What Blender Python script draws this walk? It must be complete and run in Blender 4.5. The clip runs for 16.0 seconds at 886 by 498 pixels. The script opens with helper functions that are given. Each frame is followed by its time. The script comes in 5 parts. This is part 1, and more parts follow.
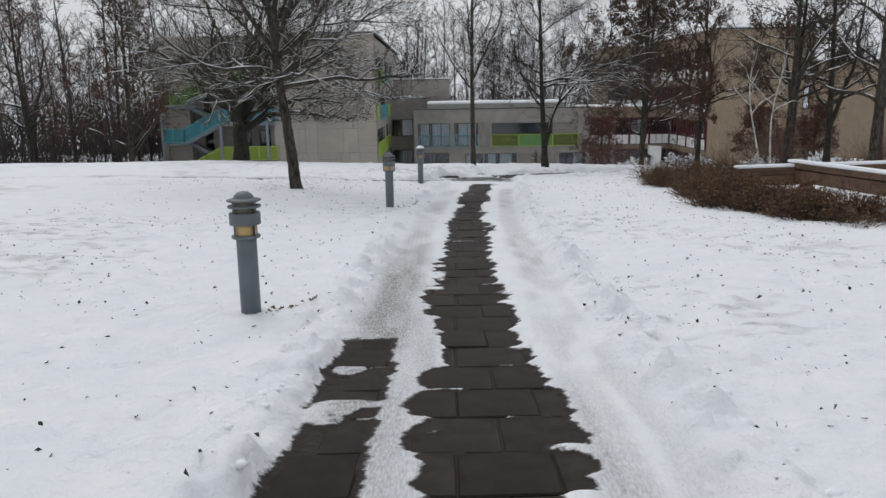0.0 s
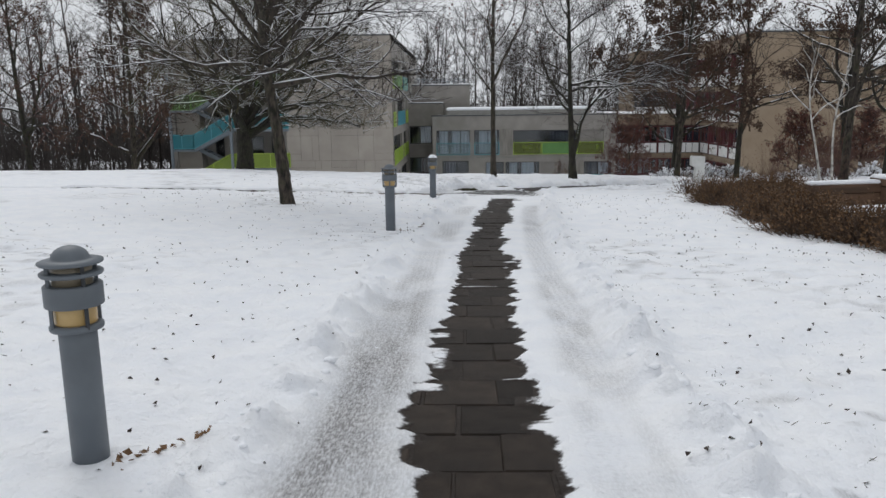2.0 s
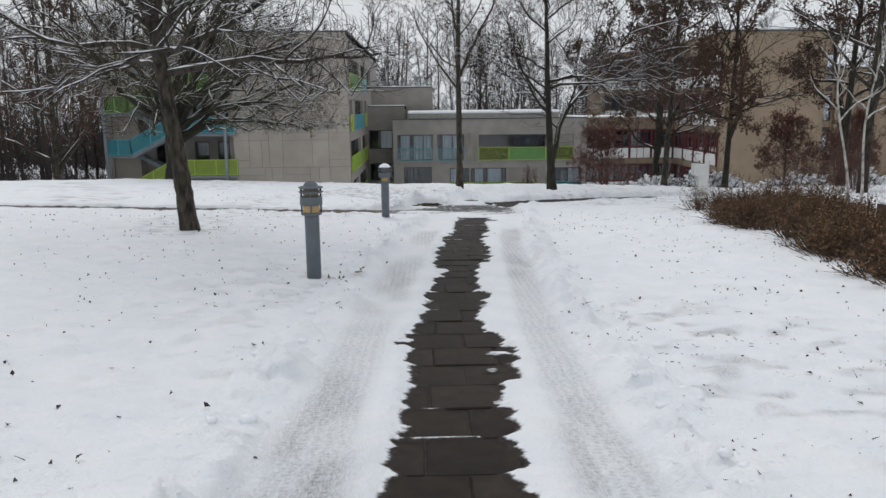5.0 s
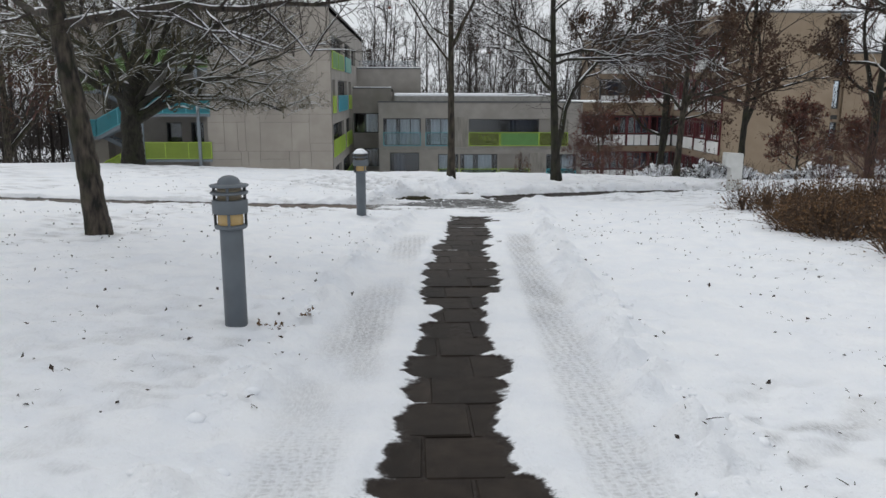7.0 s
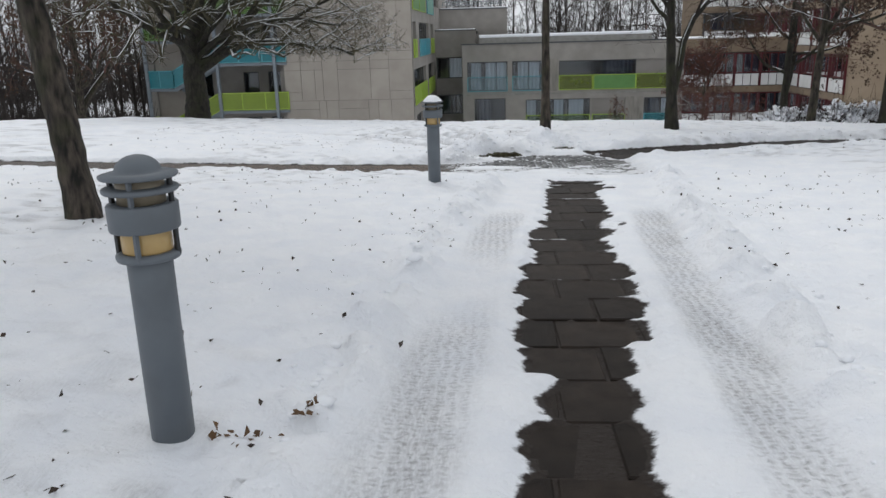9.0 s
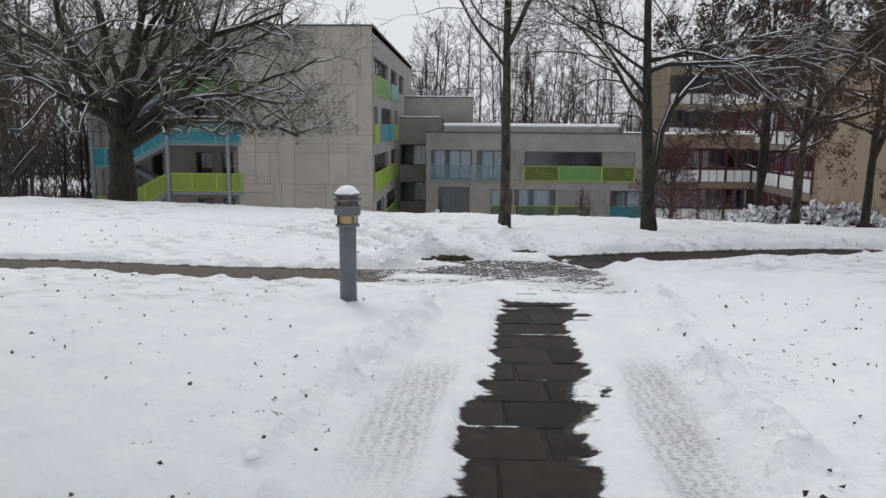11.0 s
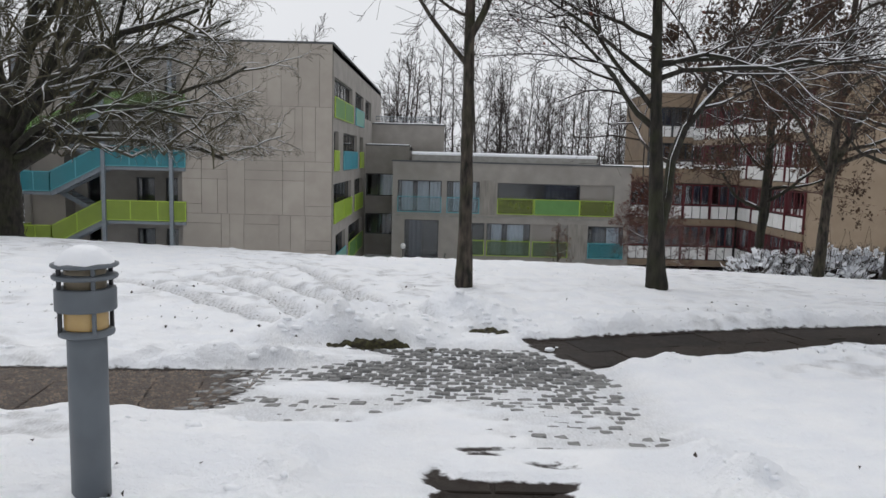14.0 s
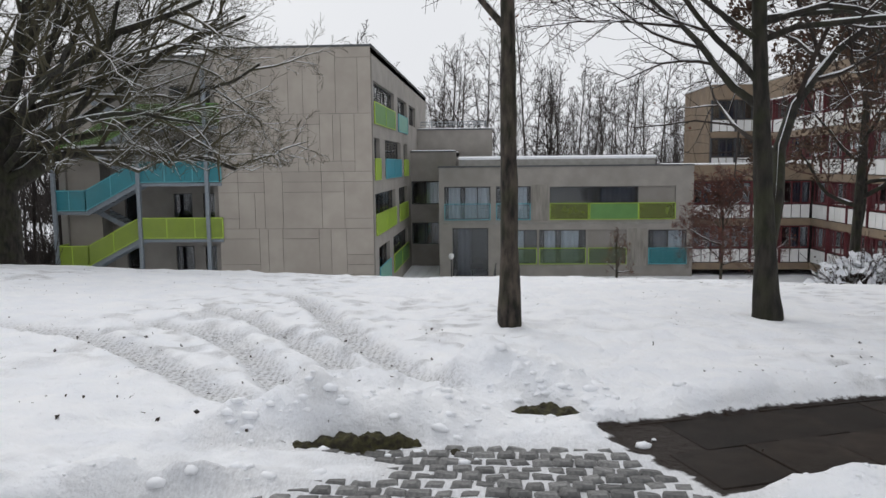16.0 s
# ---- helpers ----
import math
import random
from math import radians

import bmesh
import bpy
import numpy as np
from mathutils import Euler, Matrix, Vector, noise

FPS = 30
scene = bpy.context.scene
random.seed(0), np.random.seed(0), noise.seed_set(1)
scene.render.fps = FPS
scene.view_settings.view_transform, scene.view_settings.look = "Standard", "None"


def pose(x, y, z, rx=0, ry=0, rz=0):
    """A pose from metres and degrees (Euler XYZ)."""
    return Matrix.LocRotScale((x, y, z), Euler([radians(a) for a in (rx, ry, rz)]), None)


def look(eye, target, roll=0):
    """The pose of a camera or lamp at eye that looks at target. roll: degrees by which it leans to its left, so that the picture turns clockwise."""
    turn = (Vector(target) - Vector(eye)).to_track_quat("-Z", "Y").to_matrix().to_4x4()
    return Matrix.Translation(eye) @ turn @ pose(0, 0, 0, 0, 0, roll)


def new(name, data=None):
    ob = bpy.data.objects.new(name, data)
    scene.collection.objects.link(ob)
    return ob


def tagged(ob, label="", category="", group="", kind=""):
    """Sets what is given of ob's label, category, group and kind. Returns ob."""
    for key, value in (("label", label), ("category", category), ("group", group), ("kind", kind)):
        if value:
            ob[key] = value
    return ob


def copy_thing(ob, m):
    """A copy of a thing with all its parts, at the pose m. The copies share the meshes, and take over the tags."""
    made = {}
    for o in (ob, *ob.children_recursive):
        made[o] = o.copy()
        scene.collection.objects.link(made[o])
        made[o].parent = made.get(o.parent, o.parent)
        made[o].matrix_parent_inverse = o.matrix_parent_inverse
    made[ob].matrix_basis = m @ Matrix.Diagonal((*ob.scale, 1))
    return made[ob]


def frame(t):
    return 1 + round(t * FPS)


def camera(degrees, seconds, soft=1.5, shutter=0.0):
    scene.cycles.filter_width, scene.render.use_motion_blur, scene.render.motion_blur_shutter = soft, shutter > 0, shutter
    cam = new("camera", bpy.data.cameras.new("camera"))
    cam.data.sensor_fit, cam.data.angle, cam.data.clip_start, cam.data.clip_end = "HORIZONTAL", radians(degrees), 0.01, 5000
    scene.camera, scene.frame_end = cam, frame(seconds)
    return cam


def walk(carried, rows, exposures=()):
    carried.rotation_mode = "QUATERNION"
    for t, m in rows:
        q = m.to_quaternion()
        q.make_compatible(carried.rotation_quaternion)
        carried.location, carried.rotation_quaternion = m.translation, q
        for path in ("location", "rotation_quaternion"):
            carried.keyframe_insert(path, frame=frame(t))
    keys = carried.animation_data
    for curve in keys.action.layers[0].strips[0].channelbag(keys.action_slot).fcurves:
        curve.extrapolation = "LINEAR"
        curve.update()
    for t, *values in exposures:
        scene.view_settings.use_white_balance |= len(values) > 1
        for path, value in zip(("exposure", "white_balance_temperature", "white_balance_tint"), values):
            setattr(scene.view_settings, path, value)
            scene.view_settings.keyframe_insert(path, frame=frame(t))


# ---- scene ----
cam = camera(60.7, 16.0)
PATH = [
    (0, (0.023, 0.038, 1.393), (0.023, 1.998, 0.992), -0.9),
    (0.5, (0.088, 0.745, 1.409), (0.004, 2.713, 1.063), -1.9),
    (1, (0.126, 1.461, 1.375), (0.096, 3.428, 1.017), -2.9),
    (1.5, (0.172, 2.112, 1.346), (0.12, 4.081, 1.002), -1.7),
    (2, (0.162, 2.75, 1.263), (0.109, 4.713, 0.881), -0.7),
    (2.5, (0.183, 3.451, 1.205), (0.138, 5.413, 0.817), -1.0),
    (3, (0.168, 4.168, 1.133), (0.117, 6.129, 0.745), -0.7),
    (3.5, (0.195, 4.831, 1.079), (0.146, 6.795, 0.707), -0.8),
    (4, (0.191, 5.57, 1.075), (0.128, 7.542, 0.748), -0.6),
    (4.5, (0.22, 6.093, 1.083), (0.234, 8.062, 0.732), -1.2),
    (7, (0.267, 9.562, 0.867), (0.343, 11.519, 0.459), 0.1),
    (7.5, (0.255, 10.334, 0.805), (0.37, 12.279, 0.353), -0.4),
    (8, (0.213, 10.997, 0.768), (0.324, 12.937, 0.291), -1.1),
    (8.5, (0.234, 11.634, 0.707), (0.177, 13.57, 0.208), -1.2),
    (9, (0.239, 12.299, 0.661), (0.088, 14.219, 0.121), -1.6),
    (9.5, (0.314, 12.926, 0.61), (0.26, 14.86, 0.103), -0.6),
    (12, (0.593, 16.078, 0.505), (0.532, 18.06, 0.243), 1.1),
    (12.5, (0.644, 16.698, 0.479), (0.634, 18.679, 0.207), 1.7),
    (13, (0.743, 17.345, 0.378), (0.748, 19.328, 0.114), -0.7),
    (13.5, (0.831, 17.961, 0.382), (0.816, 19.938, 0.079), 0.6),
    (14, (0.891, 18.629, 0.371), (0.897, 20.615, 0.13), 1.5),
    (14.5, (0.907, 19.218, 0.411), (0.764, 21.206, 0.248), 2.6),
    (15, (0.933, 19.872, 0.404), (0.727, 21.856, 0.267), 1.0),
    (15.5, (1.014, 20.489, 0.327), (0.804, 22.473, 0.18), 0.1),
    (16, (1.053, 21.119, 0.276), (0.919, 23.101, 0.052), -0.6),
]
walk(cam, [(t, look(eye, target, roll)) for t, eye, target, roll in PATH], [(0, -0.08, 6350, 9), (3, 0.0, 6350, 9), (7.5, 0.09, 6350, 8), (9.5, 0.14, 6330, 9), (12, 0.1, 6380, 10), (16, 0.2, 6460, 10)])

# ---- world and light: an overcast winter day ----
world = bpy.data.worlds.new("overcast_sky")
scene.world = world
world.use_nodes = True
wn, wl = world.node_tree.nodes, world.node_tree.links
wn.clear()
w_sky = wn.new("ShaderNodeTexSky")
w_sky.sky_type, w_sky.sun_disc = "NISHITA", False
w_sky.sun_elevation, w_sky.sun_rotation = radians(52), radians(330)
w_sky.dust_density, w_sky.ozone_density = 6.0, 1.0
w_soft = wn.new("ShaderNodeHueSaturation")
w_soft.inputs["Saturation"].default_value = 0.25
w_cloud = wn.new("ShaderNodeTexNoise")
w_cloud.inputs["Scale"].default_value, w_cloud.inputs["Detail"].default_value = 1.6, 4.0
w_ramp = wn.new("ShaderNodeValToRGB")
w_ramp.color_ramp.elements[0].position, w_ramp.color_ramp.elements[1].position = 0.3, 0.75
w_ramp.color_ramp.elements[0].color, w_ramp.color_ramp.elements[1].color = (6.5, 6.65, 6.95, 1), (7.6, 7.7, 7.9, 1)
w_mix = wn.new("ShaderNodeMix")
w_mix.data_type = "RGBA"
w_mix.inputs[0].default_value = 0.93
w_bg = wn.new("ShaderNodeBackground")
w_bg.inputs["Strength"].default_value = 0.1
w_out = wn.new("ShaderNodeOutputWorld")
wl.new(w_sky.outputs[0], w_soft.inputs["Color"])
wl.new(w_cloud.outputs["Fac"], w_ramp.inputs[0])
wl.new(w_soft.outputs[0], w_mix.inputs[6])
wl.new(w_ramp.outputs[0], w_mix.inputs[7])
wl.new(w_mix.outputs[2], w_bg.inputs["Color"])
wl.new(w_bg.outputs[0], w_out.inputs[0])
sun_data = bpy.data.lights.new("sun", "SUN")
sun_data.energy, sun_data.angle, sun_data.color = 0.75, radians(25), (1.0, 0.97, 0.93)
sun = new("sun", sun_data)
sun.matrix_world = pose(0, 0, 30, -38, 0, 30)


# ---- materials ----
def mat(name, col, col2=None, scale=8.0, rough=0.7, metal=0.0, bump=0.0, bscale=40.0, detail=6.0, stain=None, sscale=0.8, rand=0.0, stretch=None, **more):
    m = bpy.data.materials.new(name)
    m.use_nodes = True
    n, l = m.node_tree.nodes, m.node_tree.links
    b = n["Principled BSDF"]
    b.inputs["Roughness"].default_value, b.inputs["Metallic"].default_value = rough, metal
    tc = n.new("ShaderNodeTexCoord")
    mp = n.new("ShaderNodeMapping")
    l.new(tc.outputs["Object"], mp.inputs[0])
    if stretch:
        mp.inputs["Scale"].default_value = stretch
    nz = n.new("ShaderNodeTexNoise")
    nz.inputs["Scale"].default_value, nz.inputs["Detail"].default_value = scale, detail
    l.new(mp.outputs[0], nz.inputs["Vector"])
    rp = n.new("ShaderNodeValToRGB")
    c2 = col2 or [min(1, c * 1.15) for c in col]
    rp.color_ramp.elements[0].color, rp.color_ramp.elements[1].color = (*col, 1), (*c2, 1)
    rp.color_ramp.elements[0].position, rp.color_ramp.elements[1].position = 0.35, 0.65
    l.new(nz.outputs["Fac"], rp.inputs[0])
    out = rp.outputs[0]
    if stain:
        sn = n.new("ShaderNodeTexNoise")
        sn.inputs["Scale"].default_value, sn.inputs["Detail"].default_value = sscale, 5.0
        l.new(tc.outputs["Object"], sn.inputs["Vector"])
        sr = n.new("ShaderNodeMapRange")
        sr.inputs[1].default_value, sr.inputs[2].default_value, sr.inputs[4].default_value = 0.45, 0.75, 0.8
        l.new(sn.outputs["Fac"], sr.inputs[0])
        mx = n.new("ShaderNodeMix")
        mx.data_type = "RGBA"
        l.new(sr.outputs[0], mx.inputs[0])
        l.new(out, mx.inputs[6])
        mx.inputs[7].default_value = (*stain, 1)
        out = mx.outputs[2]
    if rand:
        oi = n.new("ShaderNodeObjectInfo")
        rr = n.new("ShaderNodeMapRange")
        rr.inputs[3].default_value, rr.inputs[4].default_value = 1 - rand, 1 + rand
        l.new(oi.outputs["Random"], rr.inputs[0])
        hs = n.new("ShaderNodeHueSaturation")
        l.new(rr.outputs[0], hs.inputs["Value"])
        l.new(out, hs.inputs["Color"])
        out = hs.outputs[0]
    l.new(out, b.inputs["Base Color"])
    if bump:
        bn = n.new("ShaderNodeTexNoise")
        bn.inputs["Scale"].default_value, bn.inputs["Detail"].default_value, bn.inputs["Roughness"].default_value = bscale, 7.0, 0.6
        l.new(mp.outputs[0], bn.inputs["Vector"])
        bp = n.new("ShaderNodeBump")
        bp.inputs["Strength"].default_value, bp.inputs["Distance"].default_value = min(1, bump), 0.02
        l.new(bn.outputs["Fac"], bp.inputs["Height"])
        l.new(bp.outputs[0], b.inputs["Normal"])
    for k, v in more.items():
        b.inputs[k.replace("_", " ")].default_value = v
    return m


def snow_material():
    m = mat("snow", (0.84, 0.86, 0.9), (0.9, 0.91, 0.93), scale=3.0, rough=0.7, bump=0.95, bscale=11.0, Specular_IOR_Level=0.25)
    n, l = m.node_tree.nodes, m.node_tree.links
    b = n["Principled BSDF"]
    src = b.inputs["Base Color"].links[0].from_socket
    at = n.new("ShaderNodeAttribute")
    at.attribute_name = "slush"
    sp = n.new("ShaderNodeSeparateColor")
    l.new(at.outputs["Color"], sp.inputs[0])
    tw = []
    for axis, sc in (("Y", 8.2), ("X", 5.2)):
        wv = n.new("ShaderNodeTexWave")
        wv.bands_direction = axis
        wv.inputs["Scale"].default_value, wv.inputs["Distortion"].default_value, wv.inputs["Detail"].default_value, wv.inputs["Detail Scale"].default_value = sc, 7.0, 3.0, 2.6
        co = n.new("ShaderNodeTexCoord")
        l.new(co.outputs["Object"], wv.inputs["Vector"])
        tw.append(wv.outputs["Fac"])
    lug = n.new("ShaderNodeMath")
    lug.operation = "MULTIPLY"
    l.new(tw[0], lug.inputs[0])
    l.new(tw[1], lug.inputs[1])
    lug2 = n.new("ShaderNodeMath")
    lug2.operation = "MULTIPLY"
    l.new(lug.outputs[0], lug2.inputs[0])
    l.new(sp.outputs[2], lug2.inputs[1])
    wear = n.new("ShaderNodeTexNoise")
    wear.inputs["Scale"].default_value, wear.inputs["Detail"].default_value = 6.0, 5.0
    wr = n.new("ShaderNodeMapRange")
    wr.inputs[1].default_value, wr.inputs[2].default_value = 0.42, 0.62
    l.new(wear.outputs["Fac"], wr.inputs[0])
    lug4 = n.new("ShaderNodeMath")
    lug4.operation = "MULTIPLY"
    l.new(lug2.outputs[0], lug4.inputs[0])
    l.new(wr.outputs[0], lug4.inputs[1])
    lug3 = n.new("ShaderNodeMath")
    lug3.operation = "MULTIPLY_ADD"
    lug3.inputs[1].default_value = 0.62
    lug3.use_clamp = True
    l.new(lug4.outputs[0], lug3.inputs[0])
    fine = n.new("ShaderNodeTexNoise")
    fine.inputs["Scale"].default_value, fine.inputs["Detail"].default_value, fine.inputs["Roughness"].default_value = 55.0, 4.0, 0.6
    fco = n.new("ShaderNodeTexCoord")
    fmp = n.new("ShaderNodeMapping")
    fmp.inputs["Scale"].default_value = (1.6, 0.4, 1.0)
    l.new(fco.outputs["Object"], fmp.inputs[0])
    l.new(fmp.outputs[0], fine.inputs["Vector"])
    fr = n.new("ShaderNodeMapRange")
    fr.inputs[1].default_value, fr.inputs[2].default_value, fr.inputs[3].default_value, fr.inputs[4].default_value = 0.35, 0.65, 0.5, 1.3
    l.new(fine.outputs["Fac"], fr.inputs[0])
    broken = n.new("ShaderNodeMath")
    broken.operation = "MULTIPLY"
    l.new(sp.outputs[0], broken.inputs[0])
    l.new(fr.outputs[0], broken.inputs[1])
    l.new(broken.outputs[0], lug3.inputs[2])
    old = b.inputs["Normal"].links[0].from_node
    old.inputs["Distance"].default_value = 0.05
    bp2 = n.new("ShaderNodeBump")
    bp2.invert = True
    bp2.inputs["Strength"].default_value, bp2.inputs["Distance"].default_value = 0.8, 0.012
    l.new(lug4.outputs[0], bp2.inputs["Height"])
    l.new(old.outputs[0], bp2.inputs["Normal"])
    l.new(bp2.outputs[0], b.inputs["Normal"])
    mx = n.new("ShaderNodeMix")
    mx.data_type = "RGBA"
    l.new(lug3.outputs[0], mx.inputs[0])
    l.new(src, mx.inputs[6])
    mx.inputs[7].default_value = (0.25, 0.245, 0.245, 1)
    tc = n.new("ShaderNodeTexCoord")
    mp = n.new("ShaderNodeMapping")
    mp.inputs["Scale"].default_value = (8.0, 12.0, 9.0)
    l.new(tc.outputs["Object"], mp.inputs[0])
    rag = n.new("ShaderNodeTexNoise")
    rag.inputs["Scale"].default_value, rag.inputs["Detail"].default_value, rag.inputs["Roughness"].default_value = 1.0, 7.0, 0.7
    l.new(mp.outputs[0], rag.inputs["Vector"])
    ad = n.new("ShaderNodeMath")
    l.new(sp.outputs[1], ad.inputs[0])
    l.new(rag.outputs["Fac"], ad.inputs[1])
    th = n.new("ShaderNodeMapRange")
    th.interpolation_type = "SMOOTHSTEP"
    th.inputs[1].default_value, th.inputs[2].default_value = 0.9, 1.12
    l.new(ad.outputs[0], th.inputs[0])
    mx2 = n.new("ShaderNodeMix")
    mx2.data_type = "RGBA"
    l.new(th.outputs[0], mx2.inputs[0])
    mx2.inputs[6].default_value = (0.028, 0.021, 0.017, 1)
    l.new(mx.outputs[2], mx2.inputs[7])
    l.new(mx2.outputs[2], b.inputs["Base Color"])
    return m


def glass_material(name, tint, rough=0.03, see=0.6):
    m = bpy.data.materials.new(name)
    m.use_nodes = True
    n, l = m.node_tree.nodes, m.node_tree.links
    n.clear()
    o = n.new("ShaderNodeOutputMaterial")
    tr = n.new("ShaderNodeBsdfTransparent")
    tr.inputs[0].default_value = (*tint, 1)
    gl = n.new("ShaderNodeBsdfGlossy")
    gl.inputs["Roughness"].default_value = rough
    fr = n.new("ShaderNodeFresnel")
    fr.inputs[0].default_value = 1.52
    ad = n.new("ShaderNodeMath")
    ad.inputs[1].default_value = 1 - see
    l.new(fr.outputs[0], ad.inputs[0])
    nz = n.new("ShaderNodeTexNoise")
    nz.inputs["Scale"].default_value = 1.2
    bp = n.new("ShaderNodeBump")
    bp.inputs["Strength"].default_value, bp.inputs["Distance"].default_value = 0.15, 0.05
    l.new(nz.outputs["Fac"], bp.inputs["Height"])
    l.new(bp.outputs[0], gl.inputs["Normal"])
    mx = n.new("ShaderNodeMixShader")
    l.new(ad.outputs[0], mx.inputs[0])
    l.new(tr.outputs[0], mx.inputs[1])
    l.new(gl.outputs[0], mx.inputs[2])
    l.new(mx.outputs[0], o.inputs[0])
    return m


def sheer(name, col, see):
    """Perforated coloured sheet: partly see-through."""
    m = mat(name, col, [c * 1.12 for c in col], scale=2.5, rough=0.45)
    m.node_tree.nodes["Principled BSDF"].inputs["Alpha"].default_value = 1 - see
    return m


SNOW = snow_material()
SNOW_PLAIN = mat("snow_cover", (0.84, 0.86, 0.9), (0.9, 0.91, 0.93), scale=5.0, rough=0.65, bump=0.3, bscale=30.0)
SLAB = mat("wet_concrete_slab", (0.017, 0.0125, 0.0095), (0.036, 0.027, 0.021), scale=7.0, rough=0.55, bump=0.25, bscale=120.0, stain=(0.016, 0.013, 0.011), sscale=2.5, rand=0.35, Specular_IOR_Level=0.1)
COBBLE = mat("granite_cobble", (0.1, 0.1, 0.1), (0.2, 0.2, 0.195), scale=30.0, rough=0.55, bump=0.4, bscale=80.0, rand=0.35)
AGGREGATE = mat("exposed_aggregate", (0.028, 0.018, 0.013), (0.075, 0.05, 0.036), scale=55.0, rough=0.6, bump=0.9, bscale=90.0, stain=(0.03, 0.024, 0.02), sscale=1.5)
PEBBLE = mat("pebble", (0.035, 0.022, 0.016), (0.2, 0.145, 0.105), scale=14.0, rough=0.6)
SOIL = mat("mossy_soil", (0.016, 0.013, 0.008), (0.06, 0.055, 0.02), scale=26.0, rough=0.95, bump=0.9, bscale=30.0)
POST = mat("grey_painted_metal", (0.105, 0.122, 0.14), (0.125, 0.142, 0.16), scale=5.0, rough=0.5, bump=0.05, bscale=200.0, stain=(0.09, 0.1, 0.11), sscale=4.0)
POST_DARK = mat("dark_metal_rod", (0.02, 0.022, 0.025), (0.03, 0.032, 0.035), rough=0.5)
AMBER = mat("amber_lens", (0.42, 0.27, 0.1), (0.5, 0.35, 0.15), scale=6.0, rough=0.25, bump=0.1, bscale=60.0)
OPAL = mat("weathered_opal_lens", (0.2, 0.17, 0.12), (0.26, 0.22, 0.16), scale=6.0, rough=0.4)
PANEL = mat("fibre_cement_panel", (0.345, 0.31, 0.27), (0.39, 0.355, 0.31), scale=1.2, rough=0.8, bump=0.08, bscale=60.0, stain=(0.31, 0.28, 0.245), sscale=0.35, rand=0.045)
JOINT = mat("dark_joint", (0.15, 0.138, 0.12), (0.18, 0.165, 0.145), rough=0.9)
PLASTER = mat("grey_render", (0.28, 0.262, 0.24), (0.325, 0.302, 0.275), scale=1.5, rough=0.85, bump=0.15, bscale=50.0, stain=(0.22, 0.205, 0.185), sscale=0.5)
STRIPED = mat("ribbed_grey_cladding", (0.2, 0.185, 0.165), (0.3, 0.28, 0.25), scale=6.0, rough=0.85, stretch=(1, 1, 0.15), bump=0.3, bscale=20.0)
TAN = mat("tan_render", (0.265, 0.202, 0.14), (0.305, 0.236, 0.166), scale=1.4, rough=0.85, bump=0.12, bscale=50.0, stain=(0.24, 0.18, 0.12), sscale=0.4)
TAN_BAND = mat("tan_fascia", (0.21, 0.155, 0.105), (0.25, 0.19, 0.13), scale=2.0, rough=0.8, stain=(0.17, 0.13, 0.1), sscale=0.7)
ROOF = mat("dark_roof_edge", (0.06, 0.065, 0.07), (0.09, 0.095, 0.1), rough=0.6)
CONCRETE = mat("concrete", (0.24, 0.23, 0.21), (0.3, 0.29, 0.27), scale=3.0, rough=0.85, bump=0.2, bscale=40.0)
# near-black: the dimness of the rooms is put into this colour
DIM_INSIDE = mat("dimmed_room_wall", (0.05, 0.048, 0.046), (0.07, 0.067, 0.064), scale=1.0, rough=0.9)
WINDOW_GLASS = glass_material("window_glass", (0.78, 0.82, 0.85), see=0.97)
BLIND = mat("grey_blind", (0.26, 0.24, 0.22), (0.29, 0.27, 0.25), rough=0.8, scale=1.0)
CURTAIN = mat("pale_curtain", (0.72, 0.75, 0.78), (0.82, 0.85, 0.88), scale=9.0, rough=0.9, stretch=(1, 1, 0.03))
# curtain cloth; in the entrance its colour stands for shade behind the glass
DARK_CURTAIN_AND_GLOOM = mat("dark_curtain_and_gloom", (0.06, 0.07, 0.1), (0.1, 0.11, 0.14), scale=9.0, rough=0.9, stretch=(1, 1, 0.03))
FRAME_DARK = mat("anthracite_window_frame", (0.035, 0.038, 0.042), (0.05, 0.053, 0.057), rough=0.5)
FRAME_RED = mat("dark_red_window_frame", (0.075, 0.009, 0.014), (0.1, 0.013, 0.018), rough=0.5, scale=3.0)
WHITE = mat("white_parapet_panel", (0.7, 0.7, 0.69), (0.78, 0.78, 0.77), scale=2.0, rough=0.5, stain=(0.62, 0.62, 0.6), sscale=1.0)
LIME = sheer("lime_green_sheet", (0.3, 0.44, 0.05), 0.1)
GREEN = sheer("green_sheet", (0.11, 0.25, 0.07), 0.08)
OLIVE = sheer("olive_green_sheet", (0.12, 0.15, 0.025), 0.3)
MINT = sheer("mint_sheet", (0.2, 0.42, 0.34), 0.15)
SKYBLUE = sheer("sky_blue_sheet", (0.05, 0.28, 0.36), 0.08)
TEAL = sheer("teal_glass_sheet", (0.03, 0.2, 0.23), 0.4)
ICE = sheer("pale_blue_glass_sheet", (0.24, 0.34, 0.38), 0.8)
SAGE = sheer("sage_green_sheet", (0.1, 0.16, 0.08), 0.62)
STAIR_LIME = sheer("perforated_lime_sheet", (0.27, 0.37, 0.05), 0.4)
STAIR_TEAL = sheer("perforated_teal_sheet", (0.04, 0.25, 0.3), 0.4)
RAIL_LIME = mat("lime_rail", (0.33, 0.46, 0.05), (0.38, 0.52, 0.07), rough=0.45)
RAIL_TEAL = mat("teal_rail", (0.09, 0.33, 0.38), (0.12, 0.38, 0.43), rough=0.45)
STEEL = mat("galvanised_steel", (0.2, 0.23, 0.26), (0.26, 0.29, 0.32), scale=10.0, rough=0.5, metal=0.3)
